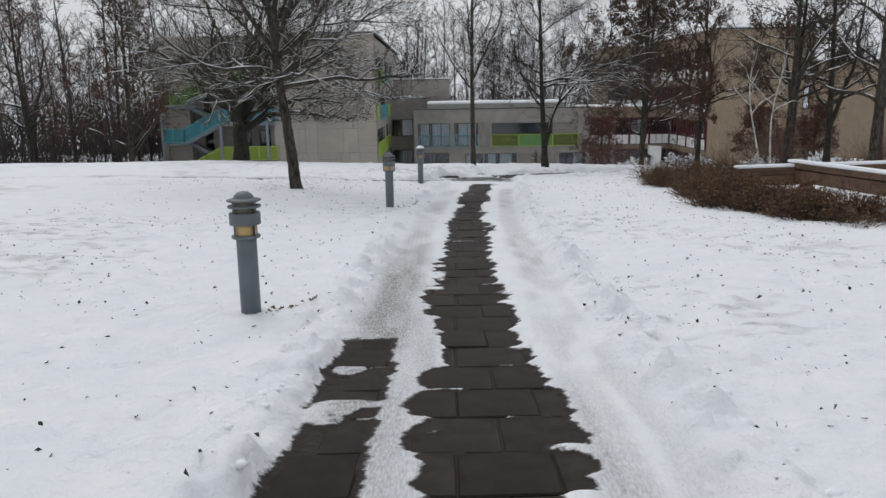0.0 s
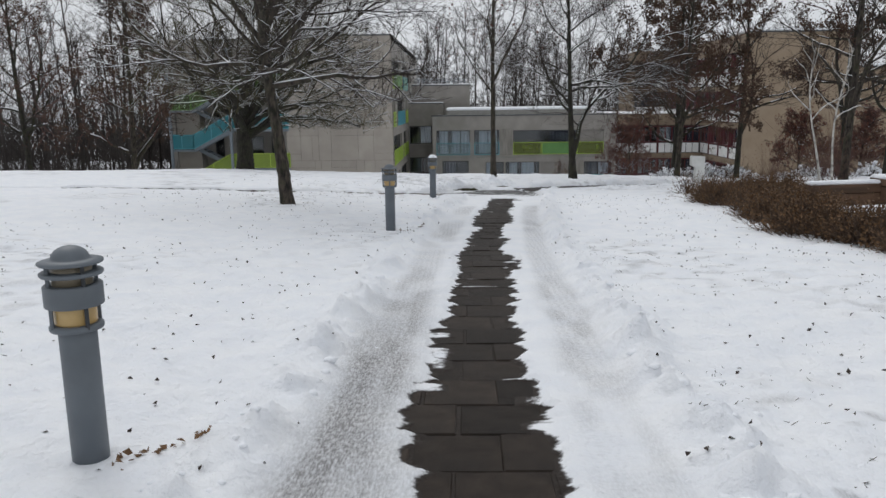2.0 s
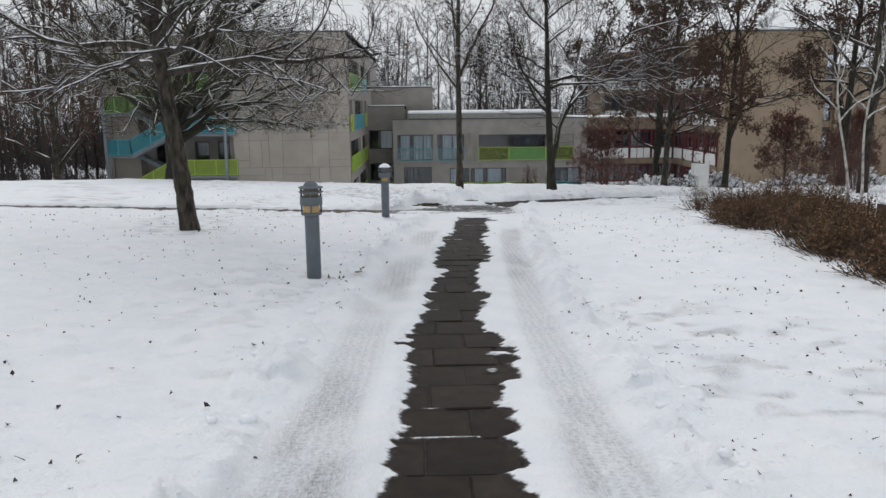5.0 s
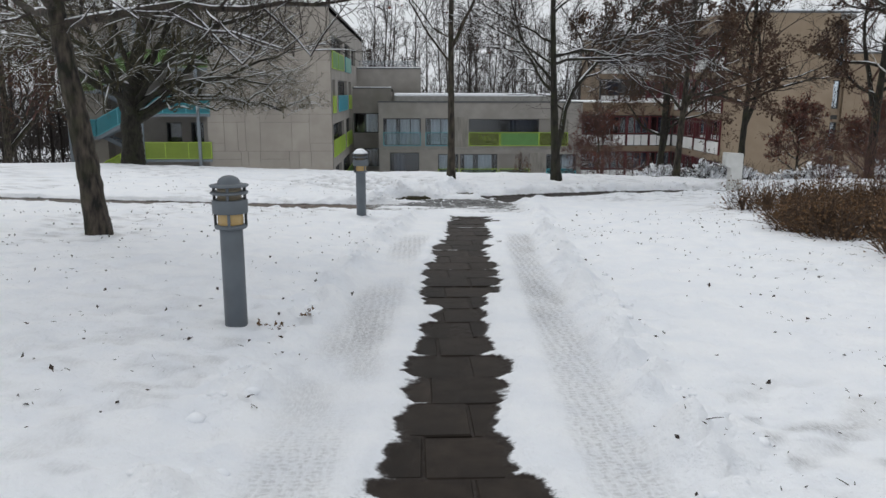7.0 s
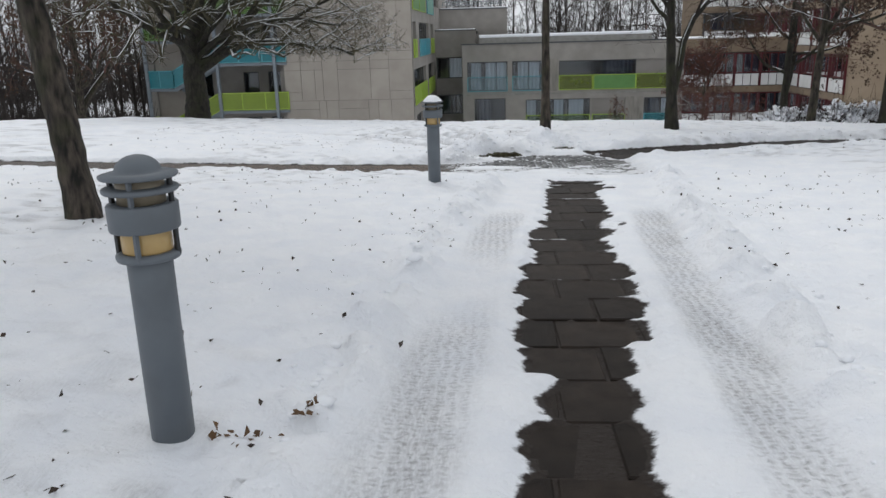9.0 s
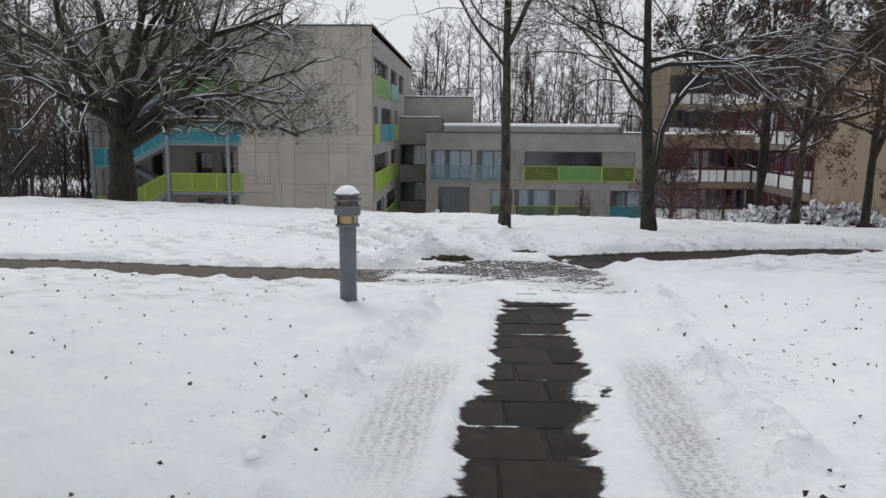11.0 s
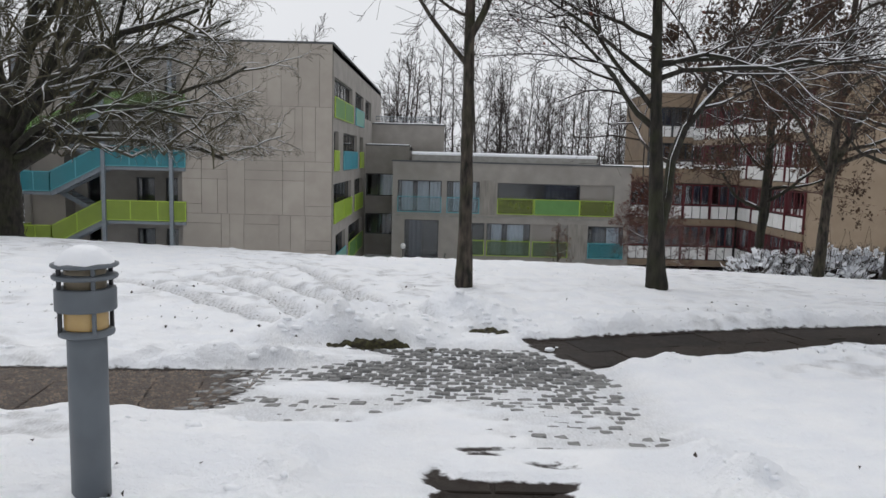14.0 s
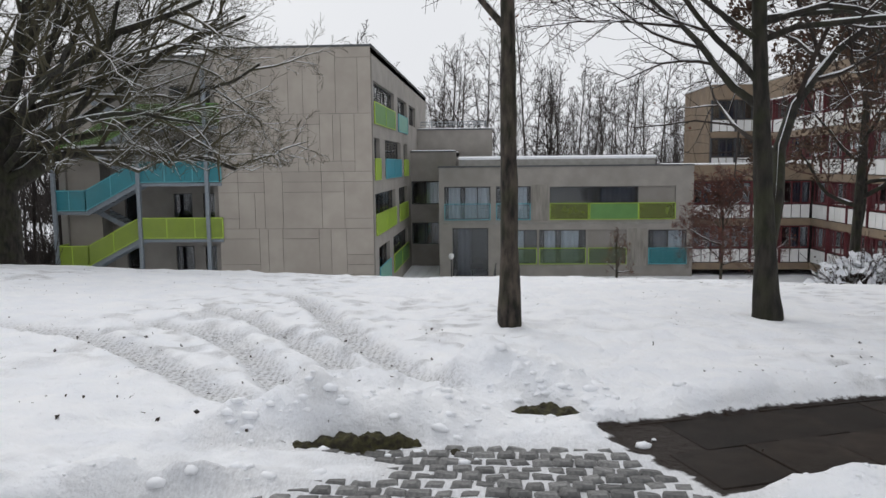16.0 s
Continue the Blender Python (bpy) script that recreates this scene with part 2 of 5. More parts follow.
BARK = mat("dark_bark", (0.009, 0.008, 0.006), (0.036, 0.031, 0.024), scale=14.0, rough=0.95, bump=1.0, bscale=25.0, stretch=(1, 1, 0.3), stain=(0.035, 0.04, 0.016), sscale=3.0)
BARK_GREY = mat("grey_brown_bark", (0.007, 0.006, 0.005), (0.085, 0.068, 0.053), scale=16.0, rough=0.95, bump=1.0, bscale=30.0, stretch=(1, 1, 0.3), stain=(0.028, 0.032, 0.012), sscale=4.0)
TWIG = mat("brown_twigs", (0.022, 0.016, 0.013), (0.045, 0.034, 0.027), scale=3.0, rough=0.95)
TWIG_RED = mat("red_brown_twigs", (0.06, 0.031, 0.026), (0.12, 0.06, 0.048), scale=3.0, rough=0.95)
TWIG_MOSS = mat("mossy_twigs", (0.04, 0.035, 0.02), (0.09, 0.08, 0.045), scale=2.0, rough=0.95)
WOODS = mat("far_wood_bark", (0.028, 0.023, 0.021), (0.06, 0.05, 0.045), scale=0.6, rough=0.95)
BIRCH = mat("white_bark", (0.32, 0.3, 0.27), (0.58, 0.56, 0.52), scale=10.0, rough=0.8, stain=(0.06, 0.055, 0.05), sscale=7.0)
DRY_LEAF = mat("dry_red_leaf", (0.1, 0.028, 0.02), (0.17, 0.06, 0.035), scale=6.0, rough=0.8)
CLINGING_LEAF = mat("clinging_brown_leaf", (0.045, 0.026, 0.016), (0.09, 0.05, 0.028), scale=2.0, rough=0.85)
BROWN_LEAF = mat("dry_brown_leaf", (0.1, 0.055, 0.025), (0.2, 0.11, 0.05), scale=2.0, rough=0.85)
DARK_LEAF = mat("wet_dark_leaf", (0.02, 0.014, 0.01), (0.05, 0.03, 0.02), scale=6.0, rough=0.7)
HEATHER = mat("brown_shrub_twigs", (0.05, 0.032, 0.022), (0.11, 0.07, 0.045), scale=1.5, rough=0.95)
DRY_GRASS = mat("dry_grass", (0.025, 0.022, 0.013), (0.07, 0.06, 0.035), scale=3.0, rough=0.9)
TIMBER = mat("weathered_timber", (0.07, 0.042, 0.026), (0.14, 0.08, 0.048), scale=6.0, rough=0.85, stretch=(0.2, 1, 1), bump=0.4, bscale=30.0)
STONE = mat("pale_stone", (0.55, 0.55, 0.53), (0.65, 0.65, 0.63), scale=5.0, rough=0.8, bump=0.2, bscale=40.0)


# ---- building blocks ----
def mesh_of(name, verts, faces, material, smooth=False):
    me = bpy.data.meshes.new(name)
    me.from_pydata([tuple(v) for v in verts], [], faces)
    me.materials.append(material)
    if smooth:
        me.polygons.foreach_set("use_smooth", [True] * len(me.polygons))
    me.update()
    return me


def raw(name, verts, tris, material, smooth=True):
    """A mesh from arrays of vertices and of faces that all have the same number of corners."""
    verts, tris = np.asarray(verts, np.float32), np.asarray(tris, np.int32)
    me = bpy.data.meshes.new(name)
    me.vertices.add(len(verts))
    me.vertices.foreach_set("co", verts.ravel())
    k = tris.shape[1]
    me.loops.add(tris.size)
    me.loops.foreach_set("vertex_index", tris.ravel())
    me.polygons.add(len(tris))
    me.polygons.foreach_set("loop_start", np.arange(0, tris.size, k, dtype=np.int32))
    if smooth:
        me.polygons.foreach_set("use_smooth", np.ones(len(tris), bool))
    me.materials.append(material)
    me.update(calc_edges=True)
    me.validate()
    return me


def child(ob, parent):
    if parent:
        ob.parent = parent
    return ob


def part(name, data, material, parent=None, label=""):
    """Links a bmesh or a mesh as one mesh object under a thing or a part."""
    if isinstance(data, bmesh.types.BMesh):
        me = bpy.data.meshes.new(name)
        data.to_mesh(me)
        data.free()
        me.materials.append(material)
        data = me
    ob = child(new(name, data), parent)
    return tagged(ob, label) if label else ob


def thing(name, label, category, group="", kind="", at=None):
    ob = tagged(new(name), label, category, group, kind)
    if at is not None:
        ob.matrix_world = at
    return ob


def box(bm, x0, x1, y0, y1, z0, z1, m=None):
    vs = [bm.verts.new((x, y, z)) for z in (z0, z1) for y in (y0, y1) for x in (x0, x1)]
    if m is not None:
        for v in vs:
            v.co = m @ v.co
    for f in ((0, 2, 3, 1), (4, 5, 7, 6), (0, 1, 5, 4), (1, 3, 7, 5), (3, 2, 6, 7), (2, 0, 4, 6)):
        bm.faces.new([vs[i] for i in f])
    return bm


def boxes(*rows, bevel=0.0):
    bm = bmesh.new()
    for r in rows:
        box(bm, *r)
    if bevel:
        bmesh.ops.bevel(bm, geom=bm.edges[:], offset=bevel, segments=1, affect="EDGES")
    return bm


def turned(profile, sides=24, cap=True):
    """A turned body from (radius, height) pairs."""
    bm = bmesh.new()
    rings = []
    for r, z in profile:
        rings.append([bm.verts.new((r * math.cos(a), r * math.sin(a), z)) for a in (2 * math.pi * i / sides for i in range(sides))])
    for a, b in zip(rings, rings[1:]):
        for i in range(sides):
            f = bm.faces.new((a[i], a[(i + 1) % sides], b[(i + 1) % sides], b[i]))
            f.smooth = True
    if cap:
        bm.faces.new(rings[0][::-1])
        bm.faces.new(rings[-1])
    return bm


def beam(bm, a, b, w, h):
    """A square bar from a to b."""
    a, b = Vector(a), Vector(b)
    d = b - a
    q = d.to_track_quat("X", "Z").to_matrix().to_4x4()
    return box(bm, 0, d.length, -w / 2, w / 2, -h / 2, h / 2, Matrix.Translation(a) @ q)


# value noise on arrays
_table = np.random.RandomState(7).rand(256, 256)


def vn(x, y, k=0):
    x, y = np.asarray(x, float) + 37.7 * k, np.asarray(y, float) + 11.3 * k
    i, j = np.floor(x).astype(int), np.floor(y).astype(int)
    u, v = x - i, y - j
    u, v = u * u * (3 - 2 * u), v * v * (3 - 2 * v)
    g = lambda a, b: _table[(i + a) % 256, (j + b) % 256]
    return (g(0, 0) * (1 - u) + g(1, 0) * u) * (1 - v) + (g(0, 1) * (1 - u) + g(1, 1) * u) * v


def fbm(x, y, k=0, octaves=4):
    s, a = 0.0, 0.5
    for o in range(octaves):
        s = s + a * (vn(x * 2 ** o, y * 2 ** o, k + o) - 0.5)
        a *= 0.5
    return s


def step(a, b, x):
    t = np.clip((np.asarray(x, float) - a) / (b - a), 0, 1)
    return t * t * (3 - 2 * t)


# ---- the lie of the land ----
LAND_Y = [-400, -6, 0, 12, 24.5, 28.4, 33, 36.5, 40, 46, 52, 57, 80, 110, 160, 400]
LAND_Z = [6, 0.3, -0.06, -0.69, -1.335, -1.42, -1.66, -2.1, -2.9, -4.5, -6.0, -6.95, -7.1, -7.1, -7.0, -6.0]


def land(x, y):
    """Height of the paved or grassed ground without its snow."""
    x, y = np.asarray(x, float), np.asarray(y, float)
    z = np.interp(y, LAND_Y, LAND_Z)
    left = np.clip(-(x + 0.7), 0, 9)
    z = z + 0.033 * left * step(2, 8, y) * (1 - step(34, 50, y))
    z = z + 0.06 * step(26, 28.4, y) * (1 - step(31, 34, y)) * (1 - step(1, 5, x))
    z = z - 0.03 * np.clip(x - 3, 0, 8) * step(25, 30, y) * (1 - step(38, 50, y))
    z = z + 0.03 * (1 - step(-1.0, -0.45, x - path_mid(y) + 0.75)) * step(9, 13, y) * (1 - step(22, 23, y))
    z = z + 0.03 * step(4.2, 7.0, x) * step(6, 11, y) * (1 - step(22, 26, y))
    return z


def path_mid(y):
    return np.interp(y, [-6, 3, 5.3, 8, 12.8, 18.7, 22, 26], [0.2, 0.2, 0.24, 0.29, 0.44, 0.86, 1.29, 1.5])


def right_mid(x):
    return np.interp(x, [1, 2, 3.5, 5, 6.5, 12, 40], [24.95, 25.27, 25.8, 26.27, 26.65, 27.3, 28.6])


def left_mid(x):
    return np.interp(x, [-60, -8, -3, -1.6, -0.5, 1], [22.8, 23.2, 23.48, 23.65, 23.88, 24.3])


def tread(d, s, w):
    """Where a tyre pressed the snow: d across the wheel track, s along it."""
    return np.exp(-(d / w) ** 6) + 0 * s


TRACKS = [  # distance up the verge, then how far across the track lies there
    ((25.6, 25.84, 26.54, 27.41, 27.8, 28.1, 28.3), (-0.3, -0.52, -1.26, -2.28, -3.02, -4.2, -6.5)),
    ((25.8, 26.23, 26.98, 27.85, 28.2, 28.6), (-0.15, -0.4, -0.84, -1.48, -2.1, -3.6)),
    ((26.0, 26.54, 27.4, 28.84, 29.6), (0.5, 0.11, -0.47, -1.6, -2.6)),
    ((26.0, 26.55, 27.61, 30.14, 31.0), (0.85, 0.49, -0.12, -1.26, -1.9))]


TURF = ((0.31, 25.33, 0.44, 0.09), (1.4, 25.92, 0.3, 0.15))


SLAB_ROW = 0.437


def snow_depth(x, y):
    """Depth of the snow over the land, below nought where the paving is bare; how slushy it is, where it thins out to bare paving, and where wheels pressed it."""
    u = x - path_mid(y)
    rag = 0.11 * (vn(x * 1.1, y * 3.4, 1) - 0.5) + 0.12 * (vn(x * 3.0, y * 11, 2) - 0.5) + 0.1 * (vn(x * 0.3, y * 2.1, 18) - 0.5) + 0.12 * (vn(y * 0.9, 0.5 + 0 * y, 6) - 0.5)
    d = 0.055 + 0.06 * fbm(x * 0.5, y * 0.5, 4, 3) + 0.085 * fbm(x * 2.1, y * 2.1, 5, 4)
    d = d + 0.075 * fbm(x * 6, y * 6, 6, 3)
    walk_in = step(1.5, 2.0, y + 2) * (1 - step(22.4, 23.4, y))
    # the ridges that the plough threw up, lumpy, either side of the path
    lump = np.clip(fbm(x * 2.6, y * 2.6, 8, 4) + 0.12, 0, 1)
    lump2 = np.clip(fbm(x * 6.5, y * 6.5, 9, 3) + 0.02, 0, 1)
    ridge = np.exp(-((np.abs(u + 0.02) - 1.1) / 0.22) ** 2)
    d = d + walk_in * ridge * (0.01 + 0.42 * lump ** 1.3 + 0.34 * lump2)
    # wheel lanes: thin packed snow with tread marks
    lane = walk_in * np.maximum(np.exp(-((u + 0.68) / 0.27) ** 4), np.exp(-((u - 0.7) / 0.22) ** 4))
    fade = step(0.32, 0.6, vn(x * 0.4, y * 0.55, 12))
    tr = np.maximum(tread(u + 0.68, y, 0.2), tread(u - 0.72, y, 0.17)) * fade
    thin = 0.014 + 0.02 * (vn(x * 2.5, y * 1.2, 13)) - 0.006 * tr + 0.01 * fbm(x * 9, y * 9, 14, 2)
    d = d * (1 - lane) + thin * lane
    trodden = step(0.4, 0.62, vn(x * 0.9, y * 0.6, 19))
    slush = lane * (0.05 + 0.42 * (u < 0) * (1 - step(7.5, 11, y)) * (0.4 + 0.6 * trodden) + 0.14 * tr + 0.22 * trodden * step(0.35, 0.7, vn(x * 7, y * 2.2, 15)))
    flat = walk_in * (1 - step(0.75, 0.95, np.abs(u))) * (1 - lane)
    lug = lane * tr
    icy = walk_in * (1 - step(5.5, 7.5, y)) * np.maximum(np.exp(-((u + 0.4) / 0.16) ** 4), np.exp(-((u - 0.56) / 0.14) ** 4))
    flat = flat * (1 - icy)
    grain = vn(x * 22, y * 0.9, 29)
    d = d * (1 - icy) + icy * (0.006 + 0.008 * grain - 0.004 * tread(u + 0.42, y, 0.14))
    slush = np.maximum(slush, icy * (0.3 + 0.3 * grain) * np.where(u > 0, 1 - step(3.6, 5.0, y), 1.0))
    lug = np.maximum(lug, icy)
    d = d * (1 - flat) + (0.02 + 0.02 * vn(x * 3, y * 3, 16)) * flat
    # the bare strip in the middle: film runs from nought on bare slabs to one where snow covers them
    half = np.interp(y, [2, 6, 9, 14, 20, 23], [0.4, 0.36, 0.305, 0.3, 0.335, 0.35])
    course = (y - 1.1) / SLAB_ROW
    row = np.floor(course)
    within = course - row
    sidedness = np.where(u > 0, 3.7, 91.3)
    notch = 0.3 * (vn(row * 0.83 + sidedness, 0.5 + 0 * row, 40) - 0.5) + 0.12 * (vn(row * 7.31 + sidedness, 4.5 + 0 * row, 41) - 0.5)
    scallop = -0.06 * np.abs(2 * within - 1) ** 6
    edge = half + notch + scallop + 0.07 * (vn(x * 4.0, y * 6.5, 42) - 0.5) + 0.06 * (vn(x * 3.0, y * 17, 43) - 0.5) * step(0.1, 0.3, np.abs(u))
    w = np.abs(u) - edge
    wp = np.maximum(np.abs(u + 0.74) - 0.19 - 0.5 * rag, np.maximum((y - 5.3) + 1.5 * rag, 2.2 - y) * 0.5)
    w = np.minimum(w, wp)
    film = np.clip(0.5 + w / 0.13, 0, 1)
    left_on = step(0.72, 0.84, vn(x * 3.3, y * 4.8, 17)) * step(0.12, 0.3, np.abs(u))
    film = np.maximum(film, 0.62 * left_on)
    in_joint = np.clip(1 - np.abs(within - np.round(within)) * SLAB_ROW / 0.022, 0, 1) * step(0.6, 0.72, vn(x * 5.0, row * 3.1 + 0.5, 44))
    film = np.maximum(film, 0.6 * in_joint)
    film = np.maximum(film, np.clip(0.5 + (y - 22.45 + 4.0 * rag + 1.2 * (vn(x * 2.2, y * 6, 38) - 0.5)) / 0.7, 0, 1))
    film = 1 - step(1.5, 2.0, y + 2) * (1 - film)
    # the cobbled junction
    jx, jy = np.abs(x - 0.8) / 1.75, np.abs(y - 24.05) / 1.5
    jn = (1 - step(0.75, 1.0, jx + 0.35 * rag)) * (1 - step(0.8, 1.0, jy + 0.35 * rag))
    cover = -0.0075 + 0.022 * step(0.5, 0.78, vn(x * 0.9, y * 1.8, 20)) * (1 - 0.7 * step(0.6, 1.4, x)) + 0.011 * (1 - step(23.1, 24.1, y)) - 0.009 * step(23.9, 24.5, y) * step(-0.4, 0.4, x) + 0.014 * (vn(x * 3.4, y * 6.0, 21) - 0.5) + 0.008 * (vn(x * 14, y * 14, 22) - 0.5)
    d = d * (1 - jn) + cover * jn
    film = np.maximum(film, jn)
    slush = np.maximum(slush, jn * 0.3 * (1 - step(0, 0.014, cover)))
    # the cleared cross path
    dl = np.abs(y - left_mid(x)) - 0.58 - 0.4 * rag
    dr = np.abs(y - right_mid(x)) - 0.6 - 0.3 * rag
    fl = np.clip(0.5 + np.maximum(dl, (x + 0.6 + 1.3 * rag) * 0.5) / 0.12, 0, 1)
    fr = np.clip(0.5 + np.maximum(dr, (2.05 - x - 0.5 * (y - 25) - rag) * 0.6) / 0.12, 0, 1)
    heap = np.maximum(np.exp(-((dl - 0.2) / 0.14) ** 2) * (1 - step(-0.6, 0.2, x)), np.exp(-((dr - 0.2) / 0.14) ** 2) * step(2.0, 2.8, x) * np.where(y < right_mid(x), 0.35, 1.0))
    far = step(24.2, 24.7, y)
    d = d + heap * (0.16 + 0.84 * far) * (0.035 + 0.045 * far + 0.24 * lump + 0.2 * lump2)
    far_left = 0.75 * step(0.7, 0.8, vn(x * 0.55, 0 * x, 33)) * (1 - step(-7, -4, x))
    fl = np.maximum(fl, far_left)
    film = np.minimum(film, np.minimum(fl, fr))
    lie = step(0.12, 0.3, film)
    d = d * step(0.45, 1.0, film) + 0.003 * lie - 0.012 * (1 - lie)
    # wheel arcs over the verge beyond
    arc = 0 * d
    for ys, xs in TRACKS:
        fx = np.interp(y, ys, xs)
        gr = (np.interp(y + 0.1, ys, xs) - np.interp(y - 0.1, ys, xs)) / 0.2
        rr = (x - fx) / np.sqrt(1 + gr * gr)
        an = y * np.sqrt(1 + gr * gr)
        lim = step(ys[0], ys[0] + 0.4, y) * (1 - step(ys[-1] - 0.5, ys[-1], y))
        on = np.exp(-(rr / 0.15) ** 4) * lim
        d = d - on * (0.05 + 0.014 * tread(rr, an, 0.15))
        d = d + 0.03 * np.exp(-((np.abs(rr) - 0.22) / 0.06) ** 2) * lim * (0.5 + lump * 2)
        arc = np.maximum(arc, on)
    slush = np.maximum(slush, arc * 0.3)
    lug = np.maximum(lug, arc)
    # heaps pushed up beyond the junction, and the torn turf before them
    for cx, cy, rx, ry, h in ((0.33, 25.72, 0.62, 0.3, 0.3), (1.2, 26.5, 0.5, 0.34, 0.32), (-0.35, 25.5, 0.45, 0.25, 0.1), (1.9, 26.25, 0.45, 0.25, 0.1)):
        q = ((x - cx) / rx) ** 2 + ((y - cy) / ry) ** 2
        d = d + h * np.exp(-q ** 1.7) * (0.6 + 1.3 * lump + 0.9 * lump2)
    for cx, cy, rx, ry in TURF:
        q = ((x - cx) / rx) ** 2 + ((y - cy) / ry) ** 2
        d = d * step(0.3, 1.3, q)
    # thin snow over rough grass
    thin_g = step(0.42, 0.72, vn(x * 0.5, y * 0.35, 30) + 0.35 * np.exp(-((x + 3.6) / 1.6) ** 2 - ((y - 7.0) / 2.2) ** 2)) * step(0.5, 0.75, vn(x * 5, y * 7, 31)) * (1 - step(0, 0.4, walk_in * (np.abs(u) < 1.4)))
    slush = np.maximum(slush, 0.6 * thin_g * vn(x * 11, y * 13, 32))
    return d, np.clip(slush, 0, 1), film, np.clip(lug, 0, 1)


def spaced(*rows):
    out = []
    for a, b, s in rows:
        out.append(np.arange(a, b - s * 0.01, s))
    return np.concatenate(out + [[rows[-1][1]]])


gx = spaced((-400, -100, 50), (-100, -40, 6), (-40, -16, 1.0), (-16, -7, 0.3), (-7, -3, 0.09), (-3, -1.1, 0.045), (-1.1, 2.4, 0.029), (2.4, 5, 0.055), (5, 9, 0.12), (9, 20, 0.5), (20, 100, 4), (100, 400, 50))
gy = spaced((-400, -40, 40), (-40, -6, 2), (-6, 1.2, 0.15), (1.2, 14, 0.034), (14, 22.6, 0.042), (22.6, 28, 0.034), (28, 33, 0.06), (33, 42, 0.2), (42, 70, 1.0), (70, 160, 6), (160, 400, 40))
GX, GY = np.meshgrid(gx, gy)
DEPTH, SLUSH, FILM, LUG = snow_depth(GX, GY)
GZ = land(GX, GY) + DEPTH
nx, ny = len(gx), len(gy)
idx = np.arange(nx * ny).reshape(ny, nx)
quads = np.stack([idx[:-1, :-1], idx[:-1, 1:], idx[1:, 1:], idx[1:, :-1]], -1).reshape(-1, 4)
me = raw("ground", np.stack([GX, GY, GZ], -1).reshape(-1, 3), quads, SNOW)
ca = me.color_attributes.new("slush", "FLOAT_COLOR", "POINT")
ca.data.foreach_set("color", np.stack([SLUSH, FILM, LUG, 0 * SLUSH + 1], -1).astype(np.float32).ravel())
ground = tagged(new("ground", me), "lawn and banks under trodden and ploughed white snow", "snowy ground", kind="structure")


def land1(x, y):
    return float(land(np.array([x]), np.array([y]))[0])


def snow_top(x, y):
    return land1(x, y) + max(0.0, float(snow_depth(np.array([x]), np.array([y]))[0][0]))


# ---- buildings ----
FLOORS = [-6.15, -3.35, -0.55, 2.25]
ROOF_Z = 5.92


def wall(parent, axis, at, thick, u0, u1, z0, z1, holes, material, name="wall", label=""):
    """A wall with openings right through. axis 'y': it runs along x and its outer face is y = at; axis 'x': the other way round. thick goes inwards."""
    us = sorted({u0, u1, *[v for h in holes for v in h[:2] if u0 < v < u1]})
    zs = sorted({z0, z1, *[v for h in holes for v in h[2:4] if z0 < v < z1]})
    bm = bmesh.new()
    nu, nz = len(us) - 1, len(zs) - 1
    solid = {(i, k): not any(h[0] < (us[i] + us[i + 1]) / 2 < h[1] and h[2] < (zs[k] + zs[k + 1]) / 2 < h[3] for h in holes) for i in range(nu) for k in range(nz)}
    made = {}

    def corner(i, k, face):
        if (i, k, face) not in made:
            w = at + thick * face
            made[i, k, face] = bm.verts.new((us[i], w, zs[k]) if axis == "y" else (w, us[i], zs[k]))
        return made[i, k, face]
    for (i, k), full in solid.items():
        if not full:
            continue
        ring = ((i, k), (i + 1, k), (i + 1, k + 1), (i, k + 1))
        for face in (0, 1):
            bm.faces.new([corner(*c, face) for c in ring])
        for n, (di, dk) in enumerate(((0, -1), (1, 0), (0, 1), (-1, 0))):
            if not solid.get((i + di, k + dk), False):
                p, q = ring[n], ring[(n + 1) % 4]
                bm.faces.new((corner(*p, 0), corner(*q, 0), corner(*q, 1), corner(*p, 1)))
    bmesh.ops.recalc_face_normals(bm, faces=bm.faces[:])
    return part(name, bm, material, parent, label)


def placed(axis, at, sign):
    """A frame of reference on a facade: x along it, y inwards, z up."""
    if axis == "y":
        return Matrix.Translation((0, at, 0))
    return Matrix(((0, sign, 0, at), (1, 0, 0, 0), (0, 0, 1, 0), (0, 0, 0, 1)))


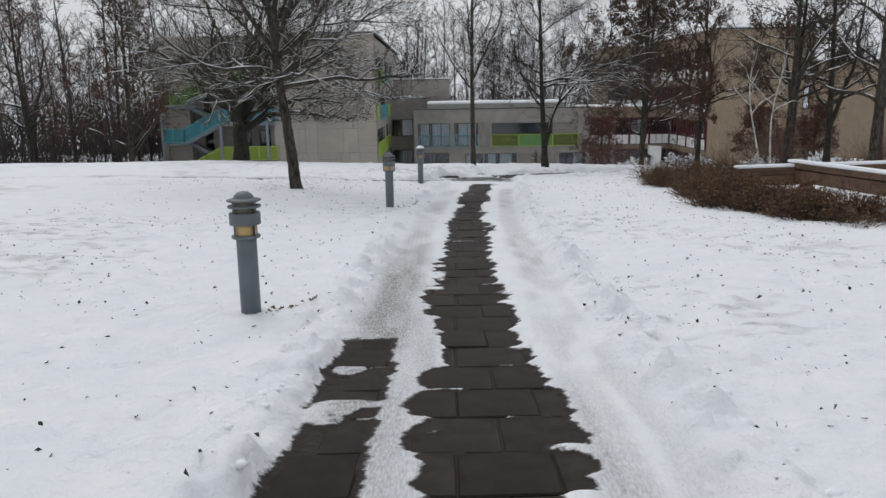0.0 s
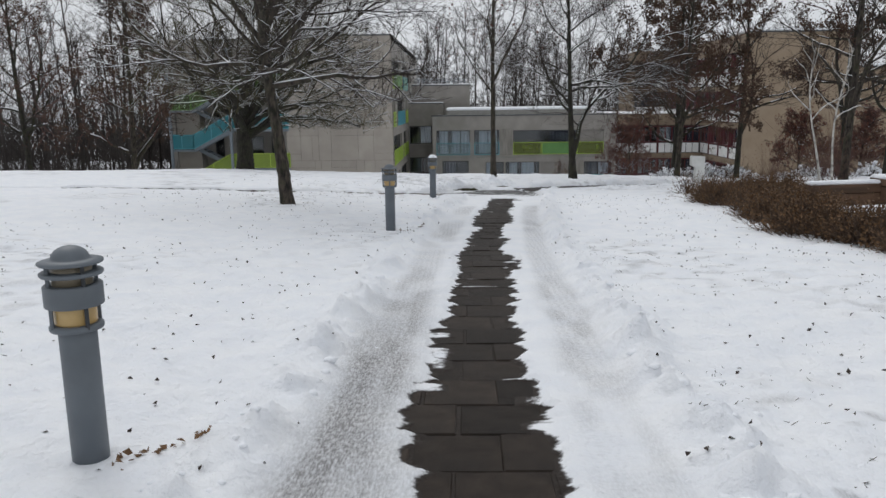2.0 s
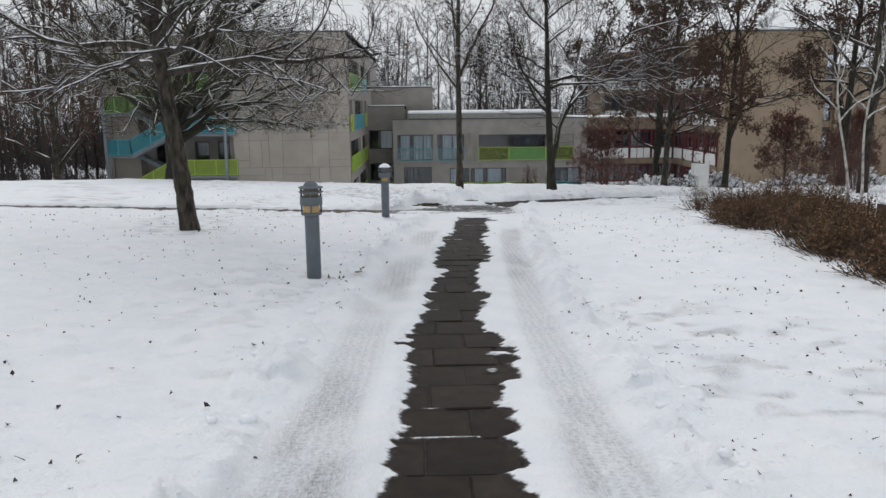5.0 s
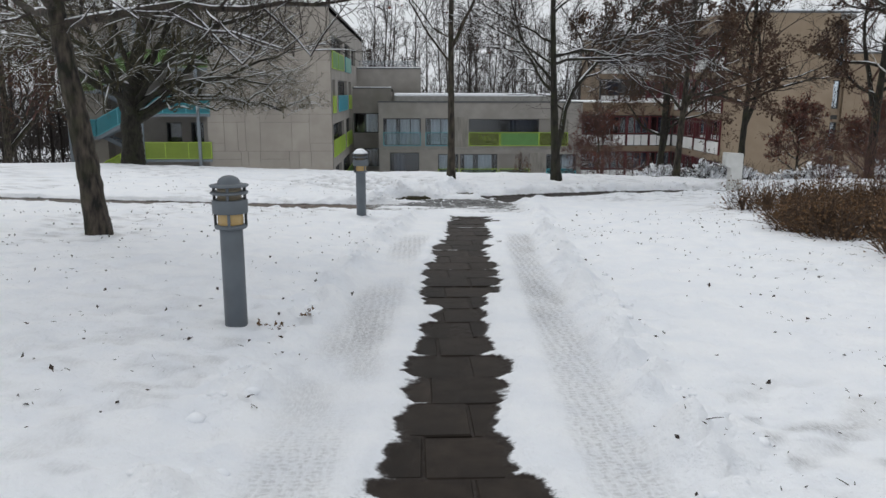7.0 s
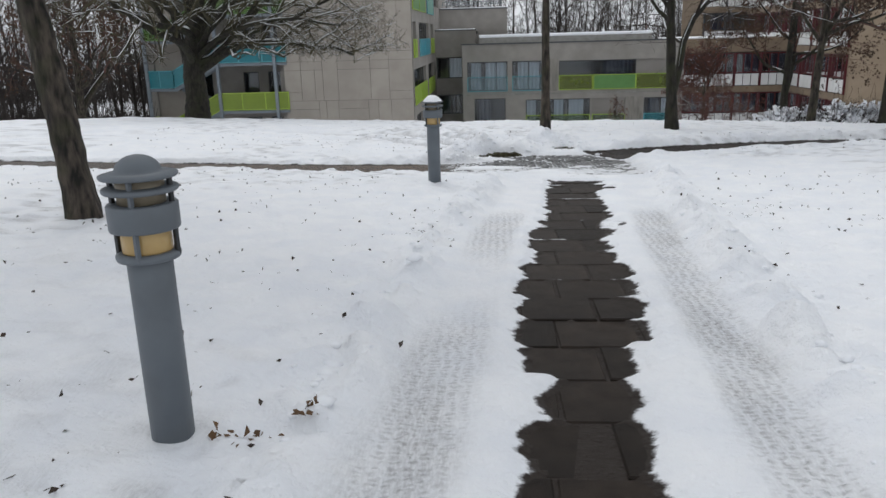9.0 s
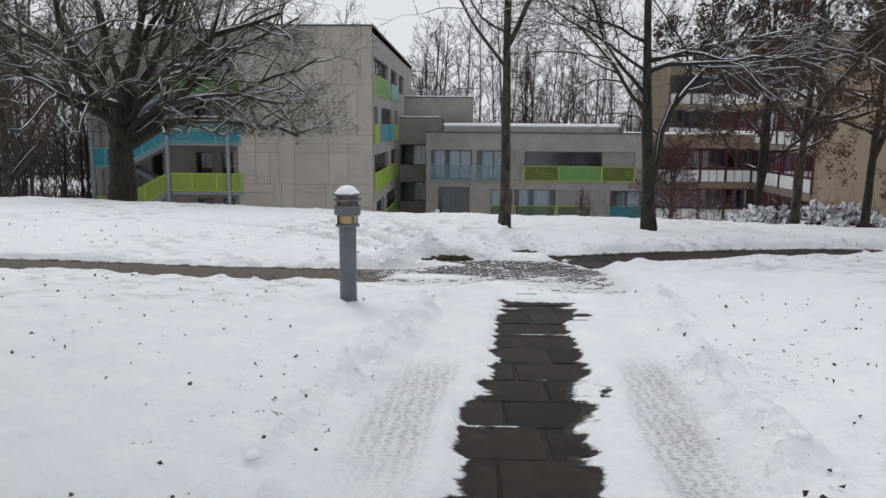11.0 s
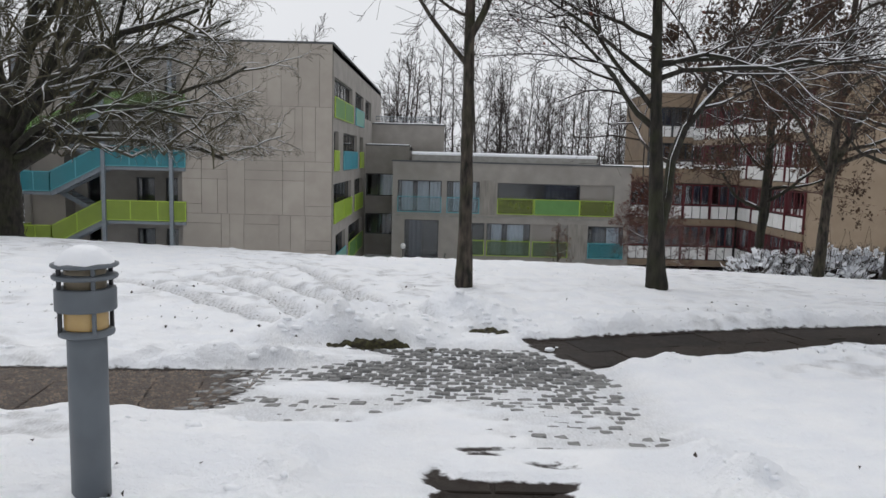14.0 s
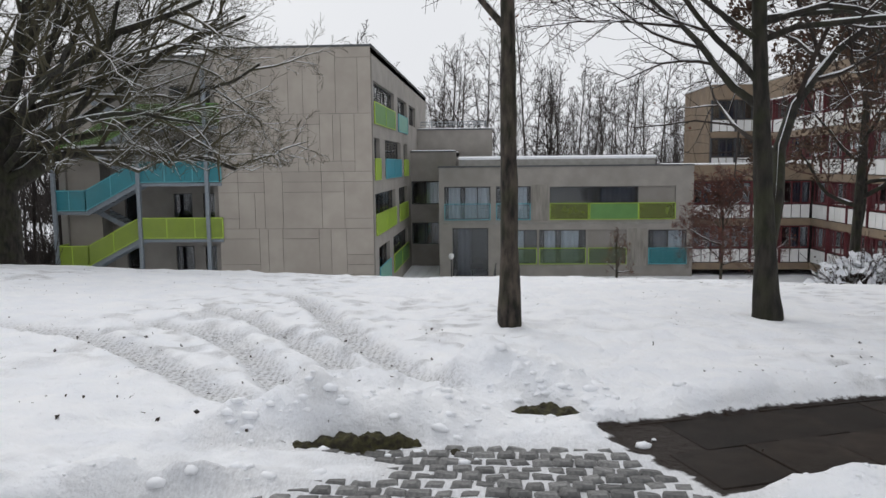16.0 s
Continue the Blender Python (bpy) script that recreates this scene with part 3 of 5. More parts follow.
def window(parent, axis, at, sign, u0, u1, z0, z1, bars, frame_mat, inset=0.14, sash=0.07, curtain=(), transom=None, label=""):
    """A window with its frame, its panes and its curtains, set into an opening."""
    m = placed(axis, at, sign)
    bm = bmesh.new()
    y0, y1 = inset, inset + 0.07
    xs = [u0] + [u0 + (u1 - u0) * b for b in bars] + [u1]
    ring = [[bm.verts.new(m @ Vector((x, y, z))) for x, z in ((u0 + k, z0 + k), (u1 - k, z0 + k), (u1 - k, z1 - k), (u0 + k, z1 - k))] for k, y in ((0, y0), (sash, y0), (sash, y1), (0, y1))]
    for k in range(4):
        for i in range(4):
            bm.faces.new((ring[k][i], ring[k][i - 1], ring[(k + 1) % 4][i - 1], ring[(k + 1) % 4][i]))
    bmesh.ops.recalc_face_normals(bm, faces=bm.faces[:])
    win = part("window", bm, frame_mat, parent, label)
    for x in xs[1:-1]:
        bm = box(bmesh.new(), x - sash / 2, x + sash / 2, y0 + 0.004, y1 - 0.004, z0 + sash, z1 - sash, m)
        bmesh.ops.recalc_face_normals(bm, faces=bm.faces[:])
        part("glazing_bar", bm, frame_mat, win)
    for a, b in zip(xs, xs[1:]):
        g = part("pane", box(bmesh.new(), a + sash / 2, b - sash / 2, y0 + 0.03, y0 + 0.04, z0 + sash, z1 - sash, m), WINDOW_GLASS, win)
        g.visible_shadow = False
    for a, b, stuff in curtain:
        bm = bmesh.new()
        n = max(4, int((b - a) * (u1 - u0) / 0.09))
        pts = [(u0 + (u1 - u0) * (a + (b - a) * i / n), y1 + 0.14 + 0.04 * math.sin(i * 1.9)) for i in range(n + 1)]
        lo = [bm.verts.new(m @ Vector((x, y, z0 + 0.04))) for x, y in pts]
        hi = [bm.verts.new(m @ Vector((x, y, z1 - 0.04))) for x, y in pts]
        for i in range(n):
            bm.faces.new((lo[i], lo[i + 1], hi[i + 1], hi[i]))
        part("curtain", bm, stuff, win)
    return win


def balustrade(parent, axis, at, sign, u0, u1, z0, z1, sheet, rail, out=0.06, posts=1):
    """A coloured parapet sheet in a thin frame before a window."""
    m = placed(axis, at, sign)
    t = 0.045
    bm = bmesh.new()
    box(bm, u0, u1, -out - 0.03, -out + 0.03, z0, z0 + t, m)
    box(bm, u0, u1, -out - 0.03, -out + 0.03, z1 - t, z1, m)
    for i in range(posts + 1):
        x = u0 + (u1 - u0 - t) * i / posts
        box(bm, x, x + t, -out - 0.03, -out + 0.03, z0 + t, z1 - t, m)
    bmesh.ops.recalc_face_normals(bm, faces=bm.faces[:])
    p = part("railing", bm, rail, parent)
    part("railing_panel", box(bmesh.new(), u0 + t, u1 - t, -out - 0.008, -out + 0.008, z0 + t, z1 - t, m), sheet, p)
    return p


# assumed floors behind the glass, coloured dark to stand for unlit rooms
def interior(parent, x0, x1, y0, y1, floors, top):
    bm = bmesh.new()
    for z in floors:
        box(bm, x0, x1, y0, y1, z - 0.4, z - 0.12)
    part("floor_slab", bm, DIM_INSIDE, parent)


# building A: tall block with panelled gable and coloured parapets
A = thing("apartment_block", "four-storey block in grey-beige panels with green parapets", "building")
AX0, AX1, AY0, AY1 = -21.4, -4.85, 58.0, 88.0
A_HOLES = []
EAST = [  # storey, from, to, sheet, rail
    (3, 58.7, 66.6, GREEN, RAIL_LIME, "full"), (3, 68.2, 73.2, MINT, RAIL_TEAL, "full"), (3, 74.5, 78.8, None, None, "plain"),
    (2, 58.7, 60.5, LIME, RAIL_LIME, "full"), (2, 62.4, 69.4, SKYBLUE, RAIL_TEAL, "full"), (2, 71.0, 73.2, LIME, RAIL_LIME, "full"),
    (1, 58.7, 66.5, LIME, RAIL_LIME, "full"), (1, 68.2, 72.8, LIME, RAIL_LIME, "full"),
    (0, 59.6, 63.7, MINT, RAIL_TEAL, "full"), (0, 65.2, 72.8, GREEN, RAIL_LIME, "full")]
for s, a, b, sheet, rail, sort in EAST:
    A_HOLES.append((a, b, FLOORS[s] + (0.75 if sort == "plain" else 0.05), FLOORS[s] + 2.15))
wall(A, "x", AX1, -0.35, AY0 + 0.35, AY1, -7.3, ROOF_Z, A_HOLES, PLASTER)
for (a, b, z0, z1), (s, _, _, sheet, rail, sort) in zip(A_HOLES, EAST):
    n = max(1, round((b - a) / 1.3))
    window(A, "x", AX1, -1, a, b, z0, z1, [i / n for i in range(1, n)], FRAME_DARK, 0.2,
           curtain=[(0.5, 0.75, DARK_CURTAIN_AND_GLOOM)] if s % 2 else [(0.1, 0.35, BLIND)])
    if sheet:
        balustrade(A, "x", AX1, -1, a, b, z0 - 0.02, z0 + 1.08, sheet, rail, 0.05, max(1, round((b - a) / 4)))
# the gable, behind its panels
GATE = [(-18.6, -17.9, z + 0.05, z + 2.2) for z in FLOORS] + [(-15.9, -14.9, z + 0.05, z + 2.2) for z in FLOORS] + [(-14.3, -13.4, z + 0.05, z + 2.2) for z in FLOORS]
wall(A, "y", AY0, 0.35, -12.6, AX1, -7.3, ROOF_Z, [], JOINT, label="dark backing behind the facade panels")
wall(A, "y", 60.3, 0.35, AX0 + 0.35, -12.95, -7.3, ROOF_Z, GATE, PLASTER)
wall(A, "x", -12.6, -0.35, 58.35, 60.65, -7.3, ROOF_Z, [], PLASTER)
wall(A, "x", AX0, 0.35, 59.0, AY1, -7.3, ROOF_Z, [], PLASTER)
wall(A, "y", AY1, -0.35, AX0 + 0.35, AX1 - 0.35, -7.3, ROOF_Z, [], PLASTER)
for a, b, z0, z1 in GATE:
    window(A, "y", 60.3, 1, a, b, z0, z1, [], FRAME_DARK, 0.12)
interior(A, AX0 + 0.35, AX1 - 0.8, 61.0, AY1 - 0.4, FLOORS, ROOF_Z)
# added backing behind the panes, its dark colour painting the rooms' gloom
part("dim_inner_wall", boxes((AX1 - 3.2, AX1 - 3.05, 58.4, AY1 - 0.4, -7, ROOF_Z - 0.4), (AX0 + 0.4, AX1 - 3.3, 62.6, 62.75, -7, ROOF_Z - 0.4)), DIM_INSIDE, A)
part("roof", boxes((AX0, AX1, 60.66, AY1, ROOF_Z - 0.3, ROOF_Z - 0.02), (-12.6, AX1, AY0, 60.66, ROOF_Z - 0.3, ROOF_Z - 0.02)), CONCRETE, A)
part("roof_edge", boxes((-12.65, AX1 + 0.06, AY0 - 0.06, AY0 + 0.3, ROOF_Z, ROOF_Z + 0.1), (AX1 - 0.3, AX1 + 0.06, AY0 + 0.3, AY1 + 0.05, ROOF_Z, ROOF_Z + 0.1), (AX0 - 0.05, -12.65, 60.25, 60.6, ROOF_Z, ROOF_Z + 0.1)), ROOF, A)
part("roof_snow", boxes((AX0 + 2, AX1 - 1.5, 60.7, AY1 - 1, ROOF_Z - 0.02, ROOF_Z + 0.22), bevel=0.06), SNOW_PLAIN, A, "snow lying on the flat roof")
bm = boxes((-11.9, -6.6, 60.9, 60.94, ROOF_Z + 0.27, ROOF_Z + 0.31))
for i in range(8):
    box(bm, -11.9 + 0.757 * i - 0.02, -11.9 + 0.757 * i + 0.02, 60.9, 60.94, ROOF_Z - 0.02, ROOF_Z + 0.27)
part("roof_railing", bm, STEEL, A)
part("railing_snow", boxes((-11.9, -6.6, 60.87, 60.97, ROOF_Z + 0.312, ROOF_Z + 0.4), bevel=0.02), SNOW_PLAIN, A, "snow lying on the roof railing")
for vx in (-12.0, -11.5):
    part("roof_vent", boxes((vx - 0.06, vx + 0.06, 60.9, 61.02, ROOF_Z, ROOF_Z + 0.55)), STEEL, A)


def panel_field(parent, x0, x1, z0, z1, y, rng):
    """Facade panels of many widths, laid storey by storey with open joints."""
    g = 0.018
    z = z0
    rows = []
    while z < z1 - 0.3:
        h = 1.55 if not rows else 2.8
        rows.append((z, min(z + h, z1)))
        z += h
    if rows[-1][1] - rows[-1][0] < 0.9:
        last = rows.pop()
        rows[-1] = (rows[-1][0], last[1])

    def lay(a, b, c, d):
        w, h = b - a, d - c
        if w > 2.3 and (h < 2.0 or rng.random() < 0.75):
            k = a + w * rng.uniform(0.3, 0.7)
            lay(a, k, c, d)
            lay(k, b, c, d)
        elif h > 1.5 and w > 1.0 and rng.random() < 0.55:
            k = c + (0.5 if rng.random() < 0.5 else h - 0.5)
            lay(a, b, c, k)
            lay(a, b, k, d)
        elif w > 1.0 and h > 1.6 and rng.random() < 0.65:
            k = a + w * rng.uniform(0.28, 0.72)
            lay(a, k, c, d)
            lay(k, b, c, d)
        else:
            part("facade_panel", boxes((a + g / 2, b - g / 2, y - 0.035, y, c + g / 2, d - g / 2)), PANEL, parent)
    for c, d in rows:
        lay(x0, x1, c, d)


panel_field(A, -12.6, AX1, -7.2, ROOF_Z, AY0, random.Random(5))
part("corner_panel", boxes((AX0, -19.3, 59.2, 59.24, -7.2, ROOF_Z)), PANEL, A)
part("corner_pier", boxes((AX0, -19.3, 59.24, 60.3, -7.2, ROOF_Z)), PLASTER, A)

# outside stair before the block
stair = thing("outside_stair", "galvanised outside staircase with teal and lime perforated railings", "staircase")
STAIR_GREEN = sheer("perforated_green_sheet", (0.1, 0.2, 0.04), 0.45)
RAIL_GREEN = mat("green_rail", (0.12, 0.24, 0.06), (0.15, 0.28, 0.08), rough=0.45)
ST = [(-4.75, STAIR_LIME, RAIL_LIME), (-1.95, STAIR_TEAL, RAIL_TEAL), (0.85, STAIR_GREEN, RAIL_GREEN)]
for px in (-21.0, -16.6, -13.1):
    part("post", boxes((px - 0.09, px + 0.09, 57.72, 57.9, -7.1, 5.2), bevel=0.01), STEEL, stair)
for z, sheet, rail in ST:
    z2 = z + 1.4
    part("landing", boxes((-21.1, -19.4, 57.9, 60.2, z - 0.15, z)), STEEL, stair)
    part("landing", boxes((-16.7, -12.4, 57.9, 60.2, z2 - 0.15, z2)), STEEL, stair)
    for side, (za, zb) in ((57.95, (z, z2)), (59.05, (z2 + 1.4, z2))):
        bm = bmesh.new()
        for yy in (side, side + 1.0):
            a, b = Vector((-19.4, yy, za - 0.08)), Vector((-16.7, yy, zb - 0.08))
            beam(bm, a, b, 0.05, 0.26)
        part("stringer", bm, STEEL, stair)
        for i in range(8):
            x, zz = -19.4 + 2.7 * (i + 0.5) / 8, za + (zb - za) * (i + 0.5) / 8
            part("tread", boxes((x - 0.16, x + 0.16, side + 0.03, side + 0.97, zz - 0.03, zz)), STEEL, stair)
    runs = [((-21.1, z), (-19.4, z), 2), ((-19.4, z), (-16.7, z2), 2), ((-16.7, z2), (-12.4, z2), 3)]
    for (xa, ya), (xb, yb), n in runs:
        bm, sh = bmesh.new(), bmesh.new()
        for dz in (0.06, 1.06):
            beam(bm, (xa, 57.86, ya + dz), (xb, 57.86, yb + dz), 0.05, 0.05)
        for i in range(n + 1):
            f = i / n
            x, zz = xa + (xb - xa) * f, ya + (yb - ya) * f
            box(bm, x - 0.025, x + 0.025, 57.84, 57.89, zz + 0.05, zz + 1.06)
        vs = [sh.verts.new(c) for c in ((xa, 57.85, ya + 0.08), (xb, 57.85, yb + 0.08), (xb, 57.85, yb + 1.04), (xa, 57.85, ya + 1.04))]
        f = sh.faces.new(vs)
        r = bmesh.ops.extrude_face_region(sh, geom=[f])
        for v in r["geom"]:
            if isinstance(v, bmesh.types.BMVert):
                v.co.y += 0.012
        p = part("railing", bm, rail, stair)
        part("railing_panel", sh, sheet, p)
    for yy0, yy1, xx in ((57.9, 60.2, -12.42), (57.9, 60.2, -21.08)):
        zz = z2 if xx > -15 else z
        bm = boxes((xx - 0.025, xx + 0.025, yy0, yy1, zz + 1.03, zz + 1.08), (xx - 0.025, xx + 0.025, yy1 - 0.05, yy1, zz, zz + 1.03))
        p = part("railing", bm, rail, stair)
        part("railing_panel", boxes((xx - 0.008, xx + 0.008, yy0 + 0.05, yy1 - 0.06, zz + 0.08, zz + 1.02)), sheet, p)

# building B: stepped link between the two wings
B = thing("link_building", "stepped grey rendered link wing with dark windows", "building")
B_HOLES = [(-4.8, -2.7, -2.6, -0.95), (-4.8, -2.7, -5.45, -3.9)]
wall(B, "y", 75.0, 0.3, -4.85, -1.9, -7.3, 1.1, B_HOLES, PLASTER)
for i, (a, b, z0, z1) in enumerate(B_HOLES):
    window(B, "y", 75.0, 1, a, b, z0, z1, [0.45], FRAME_DARK, 0.12, curtain=[(0.5, 0.98, CURTAIN if not i else BROWN_LEAF)])
part("wall", boxes((-1.9, -1.6, 75.0, 80.0, -7.3, 1.1)), PLASTER, B)
part("roof", boxes((-4.85, -1.6, 75.3, 80.0, 0.8, 1.06)), CONCRETE, B)
part("roof_edge", boxes((-4.85, -1.55, 74.95, 75.2, 1.1, 1.18)), ROOF, B)
part("roof_snow", boxes((-4.8, -1.7, 75.25, 79.9, 1.06, 1.24), bevel=0.05), SNOW_PLAIN, B)
part("upper_wall", boxes((-4.85, 0.95, 80.0, 92.0, -7.3, 2.85)), PLASTER, B)
part("upper_roof_edge", boxes((-4.85, 1.0, 79.95, 80.3, 2.85, 2.95)), ROOF, B)
part("upper_roof_snow", boxes((-4.8, 0.9, 80.35, 91.9, 2.85, 3.02), bevel=0.05), SNOW_PLAIN, B)
bm = bmesh.new()
for i in range(13):
    x = -4.6 + i * 0.42
    box(bm, x - 0.02, x + 0.02, 80.6, 80.64, 3.0, 3.5)
for zz in (3.28, 3.5):
    box(bm, -4.6, 0.5, 80.6, 80.65, zz - 0.03, zz + 0.03)
part("roof_railing", bm, STEEL, B, "snow-dusted roof railing")

# building C: long two-storey wing
C = thing("low_wing", "long two-storey grey wing with lime and teal parapets", "building")
CX0, CX1, CY = -2.45, 13.55, 69.5
C_WIN = [  # from, to, bottom, top, bars, parapet sheets, rail, curtains
    (-2.1, 0.85, -3.3, -1.2, [0.08, 0.36, 0.44, 0.72], [(-2.1, 0.85, ICE)], RAIL_TEAL, [(0.08, 0.36, CURTAIN), (0.44, 0.98, CURTAIN)]),
    (1.2, 3.4, -3.3, -1.2, [0.12, 0.55], [(1.2, 3.4, ICE)], RAIL_TEAL, [(0.2, 0.9, CURTAIN)]),
    (4.6, 10.15, -3.3, -1.25, [0.43, 0.55], [(4.6, 7.05, OLIVE), (7.1, 10.15, GREEN)], RAIL_LIME, [(0.58, 0.97, DARK_CURTAIN_AND_GLOOM)]),
    (2.2, 3.8, -6.15, -3.98, [0.5], [(2.2, 3.8, SAGE)], RAIL_LIME, [(0.05, 0.5, CURTAIN)]),
    (3.95, 6.9, -6.15, -3.98, [0.1, 0.36, 0.46, 0.9], [(3.95, 6.9, SAGE)], RAIL_LIME, [(0.1, 0.36, CURTAIN), (0.46, 0.85, CURTAIN)]),
    (10.8, 13.2, -6.15, -4.0, [0.12, 0.5], [(10.8, 13.2, TEAL)], RAIL_TEAL, [(0.15, 0.48, DARK_CURTAIN_AND_GLOOM), (0.55, 0.9, CURTAIN)]),
    # entrance: the dark sheet is added to paint shade behind the glass
    (-1.6, 0.7, -7.0, -3.85, [0.12, 0.55], [], None, [(0.14, 0.5, DARK_CURTAIN_AND_GLOOM)]),
]
C_BLINDS = [(10.15, 12.45, -3.3, -1.25, OLIVE, RAIL_LIME), (7.05, 9.45, -6.15, -3.98, SAGE, RAIL_LIME)]
wall(C, "y", CY, 0.3, CX0, CX1, -7.3, 0.02, [w[:4] for w in C_WIN] + [b[:4] for b in C_BLINDS], PLASTER)
for a, b, z0, z1, bars, sheets, rail, cur in C_WIN:
    window(C, "y", CY, 1, a, b, z0, z1, bars, FRAME_DARK, 0.12, curtain=cur)
    for sa, sb, sheet in sheets:
        balustrade(C, "y", CY, 1, sa, sb, z0 - 0.04, z0 + 1.02, sheet, rail)
for a, b, z0, z1, sheet, rail in C_BLINDS:
    shutter = part("roller_shutter", boxes((a + 0.01, b - 0.01, CY + 0.13, CY + 0.15, z0 + 0.01, z1 - 0.01)), BLIND, C, "closed grey roller shutter")
    for i in range(int((z1 - z0) / 0.09)):
        z = z0 + 0.01 + i * 0.09
        part("slat", boxes((a + 0.03, b - 0.03, CY + 0.1, CY + 0.128, z, z + 0.08)), BLIND, shutter)
    balustrade(C, "y", CY, 1, a, b, z0 - 0.04, z0 + 1.02, sheet, rail)
part("cladding", boxes((3.45, 4.5, CY - 0.03, CY, -3.4, -1.1)), STRIPED, C, "ribbed grey cladding")
part("cladding", boxes((9.55, 10.7, CY - 0.03, CY, -6.3, -3.9)), STRIPED, C)
part("string_course", boxes((CX0, CX1, CY - 0.04, CY, -3.62, -3.5)), CONCRETE, C)
part("wall", boxes((CX0, CX0 + 0.3, CY + 0.3, 80, -7.3, 0.02)), PLASTER, C)
part("roof", boxes((CX0 + 0.3, CX1, CY + 0.3, 80, -0.3, -0.02)), CONCRETE, C)
part("roof_edge", boxes((CX0 - 0.05, CX1, CY - 0.06, CY + 0.3, 0.02, 0.11)), ROOF, C)
part("raised_roof", boxes((-1.2, 11.4, CY + 1.2, 79, -0.02, 0.5)), CONCRETE, C)
part("roof_snow", boxes((-1.25, 11.45, CY + 1.1, 79.1, 0.5, 0.72), bevel=0.08), SNOW_PLAIN, C, "thick snow on the flat roof")
part("roof_snow", boxes((CX0 + 0.3, CX1, CY + 0.3, CY + 1.1, -0.02, 0.1), bevel=0.03), SNOW_PLAIN, C)
interior(C, CX0 + 0.3, CX1, CY + 0.9, 80, FLOORS[:2], 0)
# added back wall, shade painted in by its dark colour
part("dim_inner_wall", boxes((CX0 + 0.3, CX1, CY + 3.2, CY + 3.35, -7, -0.4)), DIM_INSIDE, C)

# building D: wing with red frames and white parapets
D = thing("red_framed_wing", "tan four-storey wing with dark red windows and white parapets", "building")
DX, DY0, DY1 = 21.0, 60.0, 80.0


def parapet_run(parent, axis, at, sign, u0, u1, z, mat_frame, n):
    """One storey: a tan band, white parapet panels, red windows above them."""
    m = placed(axis, at, sign)
    bm = bmesh.new()
    box(bm, u0, u1, -0.1, 0.02, z - 0.45, z - 0.02, m)
    bmesh.ops.recalc_face_normals(bm, faces=bm.faces[:])
    part("band", bm, TAN_BAND, parent)
    w = (u1 - u0) / n
    for i in range(n):
        a = u0 + i * w
        for k in range(3):
            p0 = a + 0.1 + k * (w - 0.14) / 3
            bm = box(bmesh.new(), p0, p0 + (w - 0.14) / 3 - 0.06, -0.05, 0.0, z + 0.03, z + 0.85, m)
            bmesh.ops.recalc_face_normals(bm, faces=bm.faces[:])
            part("parapet_panel", bm, WHITE, parent)
        window(parent, axis, at, sign, a + 0.06, a + w, z + 0.9, z + 2.32, [0.33, 0.66], mat_frame, 0.05, 0.09,
               curtain=[(0.05, 0.3, BLIND)] if i % 3 == 1 else [(0.4, 0.95, DARK_CURTAIN_AND_GLOOM)])
        bm = box(bmesh.new(), a - 0.03, a + 0.06, -0.12, 0.1, z - 0.02, z + 2.35, m)
        bmesh.ops.recalc_face_normals(bm, faces=bm.faces[:])
        part("mullion", bm, mat_frame, parent)


for z in FLOORS:
    parapet_run(D, "x", DX, 1, DY0 + 0.4, DY1 if z > -1 else 70.0, z, FRAME_RED, 7 if z > -1 else 4)
part("band", boxes((DX - 0.1, DX + 0.02, DY0 + 0.4, DY1, ROOF_Z - 1.25, ROOF_Z)), TAN_BAND, D)
interior(D, DX + 0.1, DX + 8, DY0 + 0.6, DY1, FLOORS, ROOF_Z)
# added backing, room shade carried by its colour
part("dim_inner_wall", boxes((DX + 3.0, DX + 3.2, DY0 + 0.6, DY1, -7, ROOF_Z - 0.4)), DIM_INSIDE, D)
part("gable_wall", boxes((DX, DX + 7.2, DY0, DY0 + 0.4, -7.3, ROOF_Z)), TAN, D, "plain tan rendered gable")
part("gable_wall", boxes((DX + 8.5, DX + 30, DY0 + 1.0, DY0 + 1.4, -7.3, 3.4)), TAN, D)
part("side_wall", boxes((DX + 7.2, DX + 7.5, DY0 + 1.5, DY1, -7.3, ROOF_Z)), TAN, D)
wall(D, "y", DY0 + 1.2, 0.3, DX + 7.2, DX + 8.5, -7.3, ROOF_Z, [(DX + 7.35, DX + 8.35, z + 0.3, z + 2.2) for z in FLOORS], TAN)
for z in FLOORS:
    window(D, "y", DY0 + 1.2, 1, DX + 7.35, DX + 8.35, z + 0.3, z + 2.2, [0.5], FRAME_DARK, 0.1)
part("roof", boxes((DX, DX + 8.5, DY0 + 0.4, DY1, ROOF_Z - 0.3, ROOF_Z - 0.02), (DX + 8.5, DX + 30, DY0 + 1.4, DY1, 3.1, 3.38)), CONCRETE, D)
part("roof_edge", boxes((DX - 0.08, DX + 8.5, DY0 - 0.05, DY0 + 0.35, ROOF_Z, ROOF_Z + 0.1), (DX + 8.5, DX + 30, DY0 + 0.95, DY0 + 1.4, 3.4, 3.5)), ROOF, D)
part("roof_snow", boxes((DX + 0.1, DX + 8.4, DY0, DY1 - 0.2, ROOF_Z + 0.1, ROOF_Z + 0.25), bevel=0.05), SNOW_PLAIN, D)
part("roof_snow", boxes((DX + 8.5, DX + 29, DY0 + 1.0, DY1 - 0.2, 3.5, 3.66), bevel=0.05), SNOW_PLAIN, D)
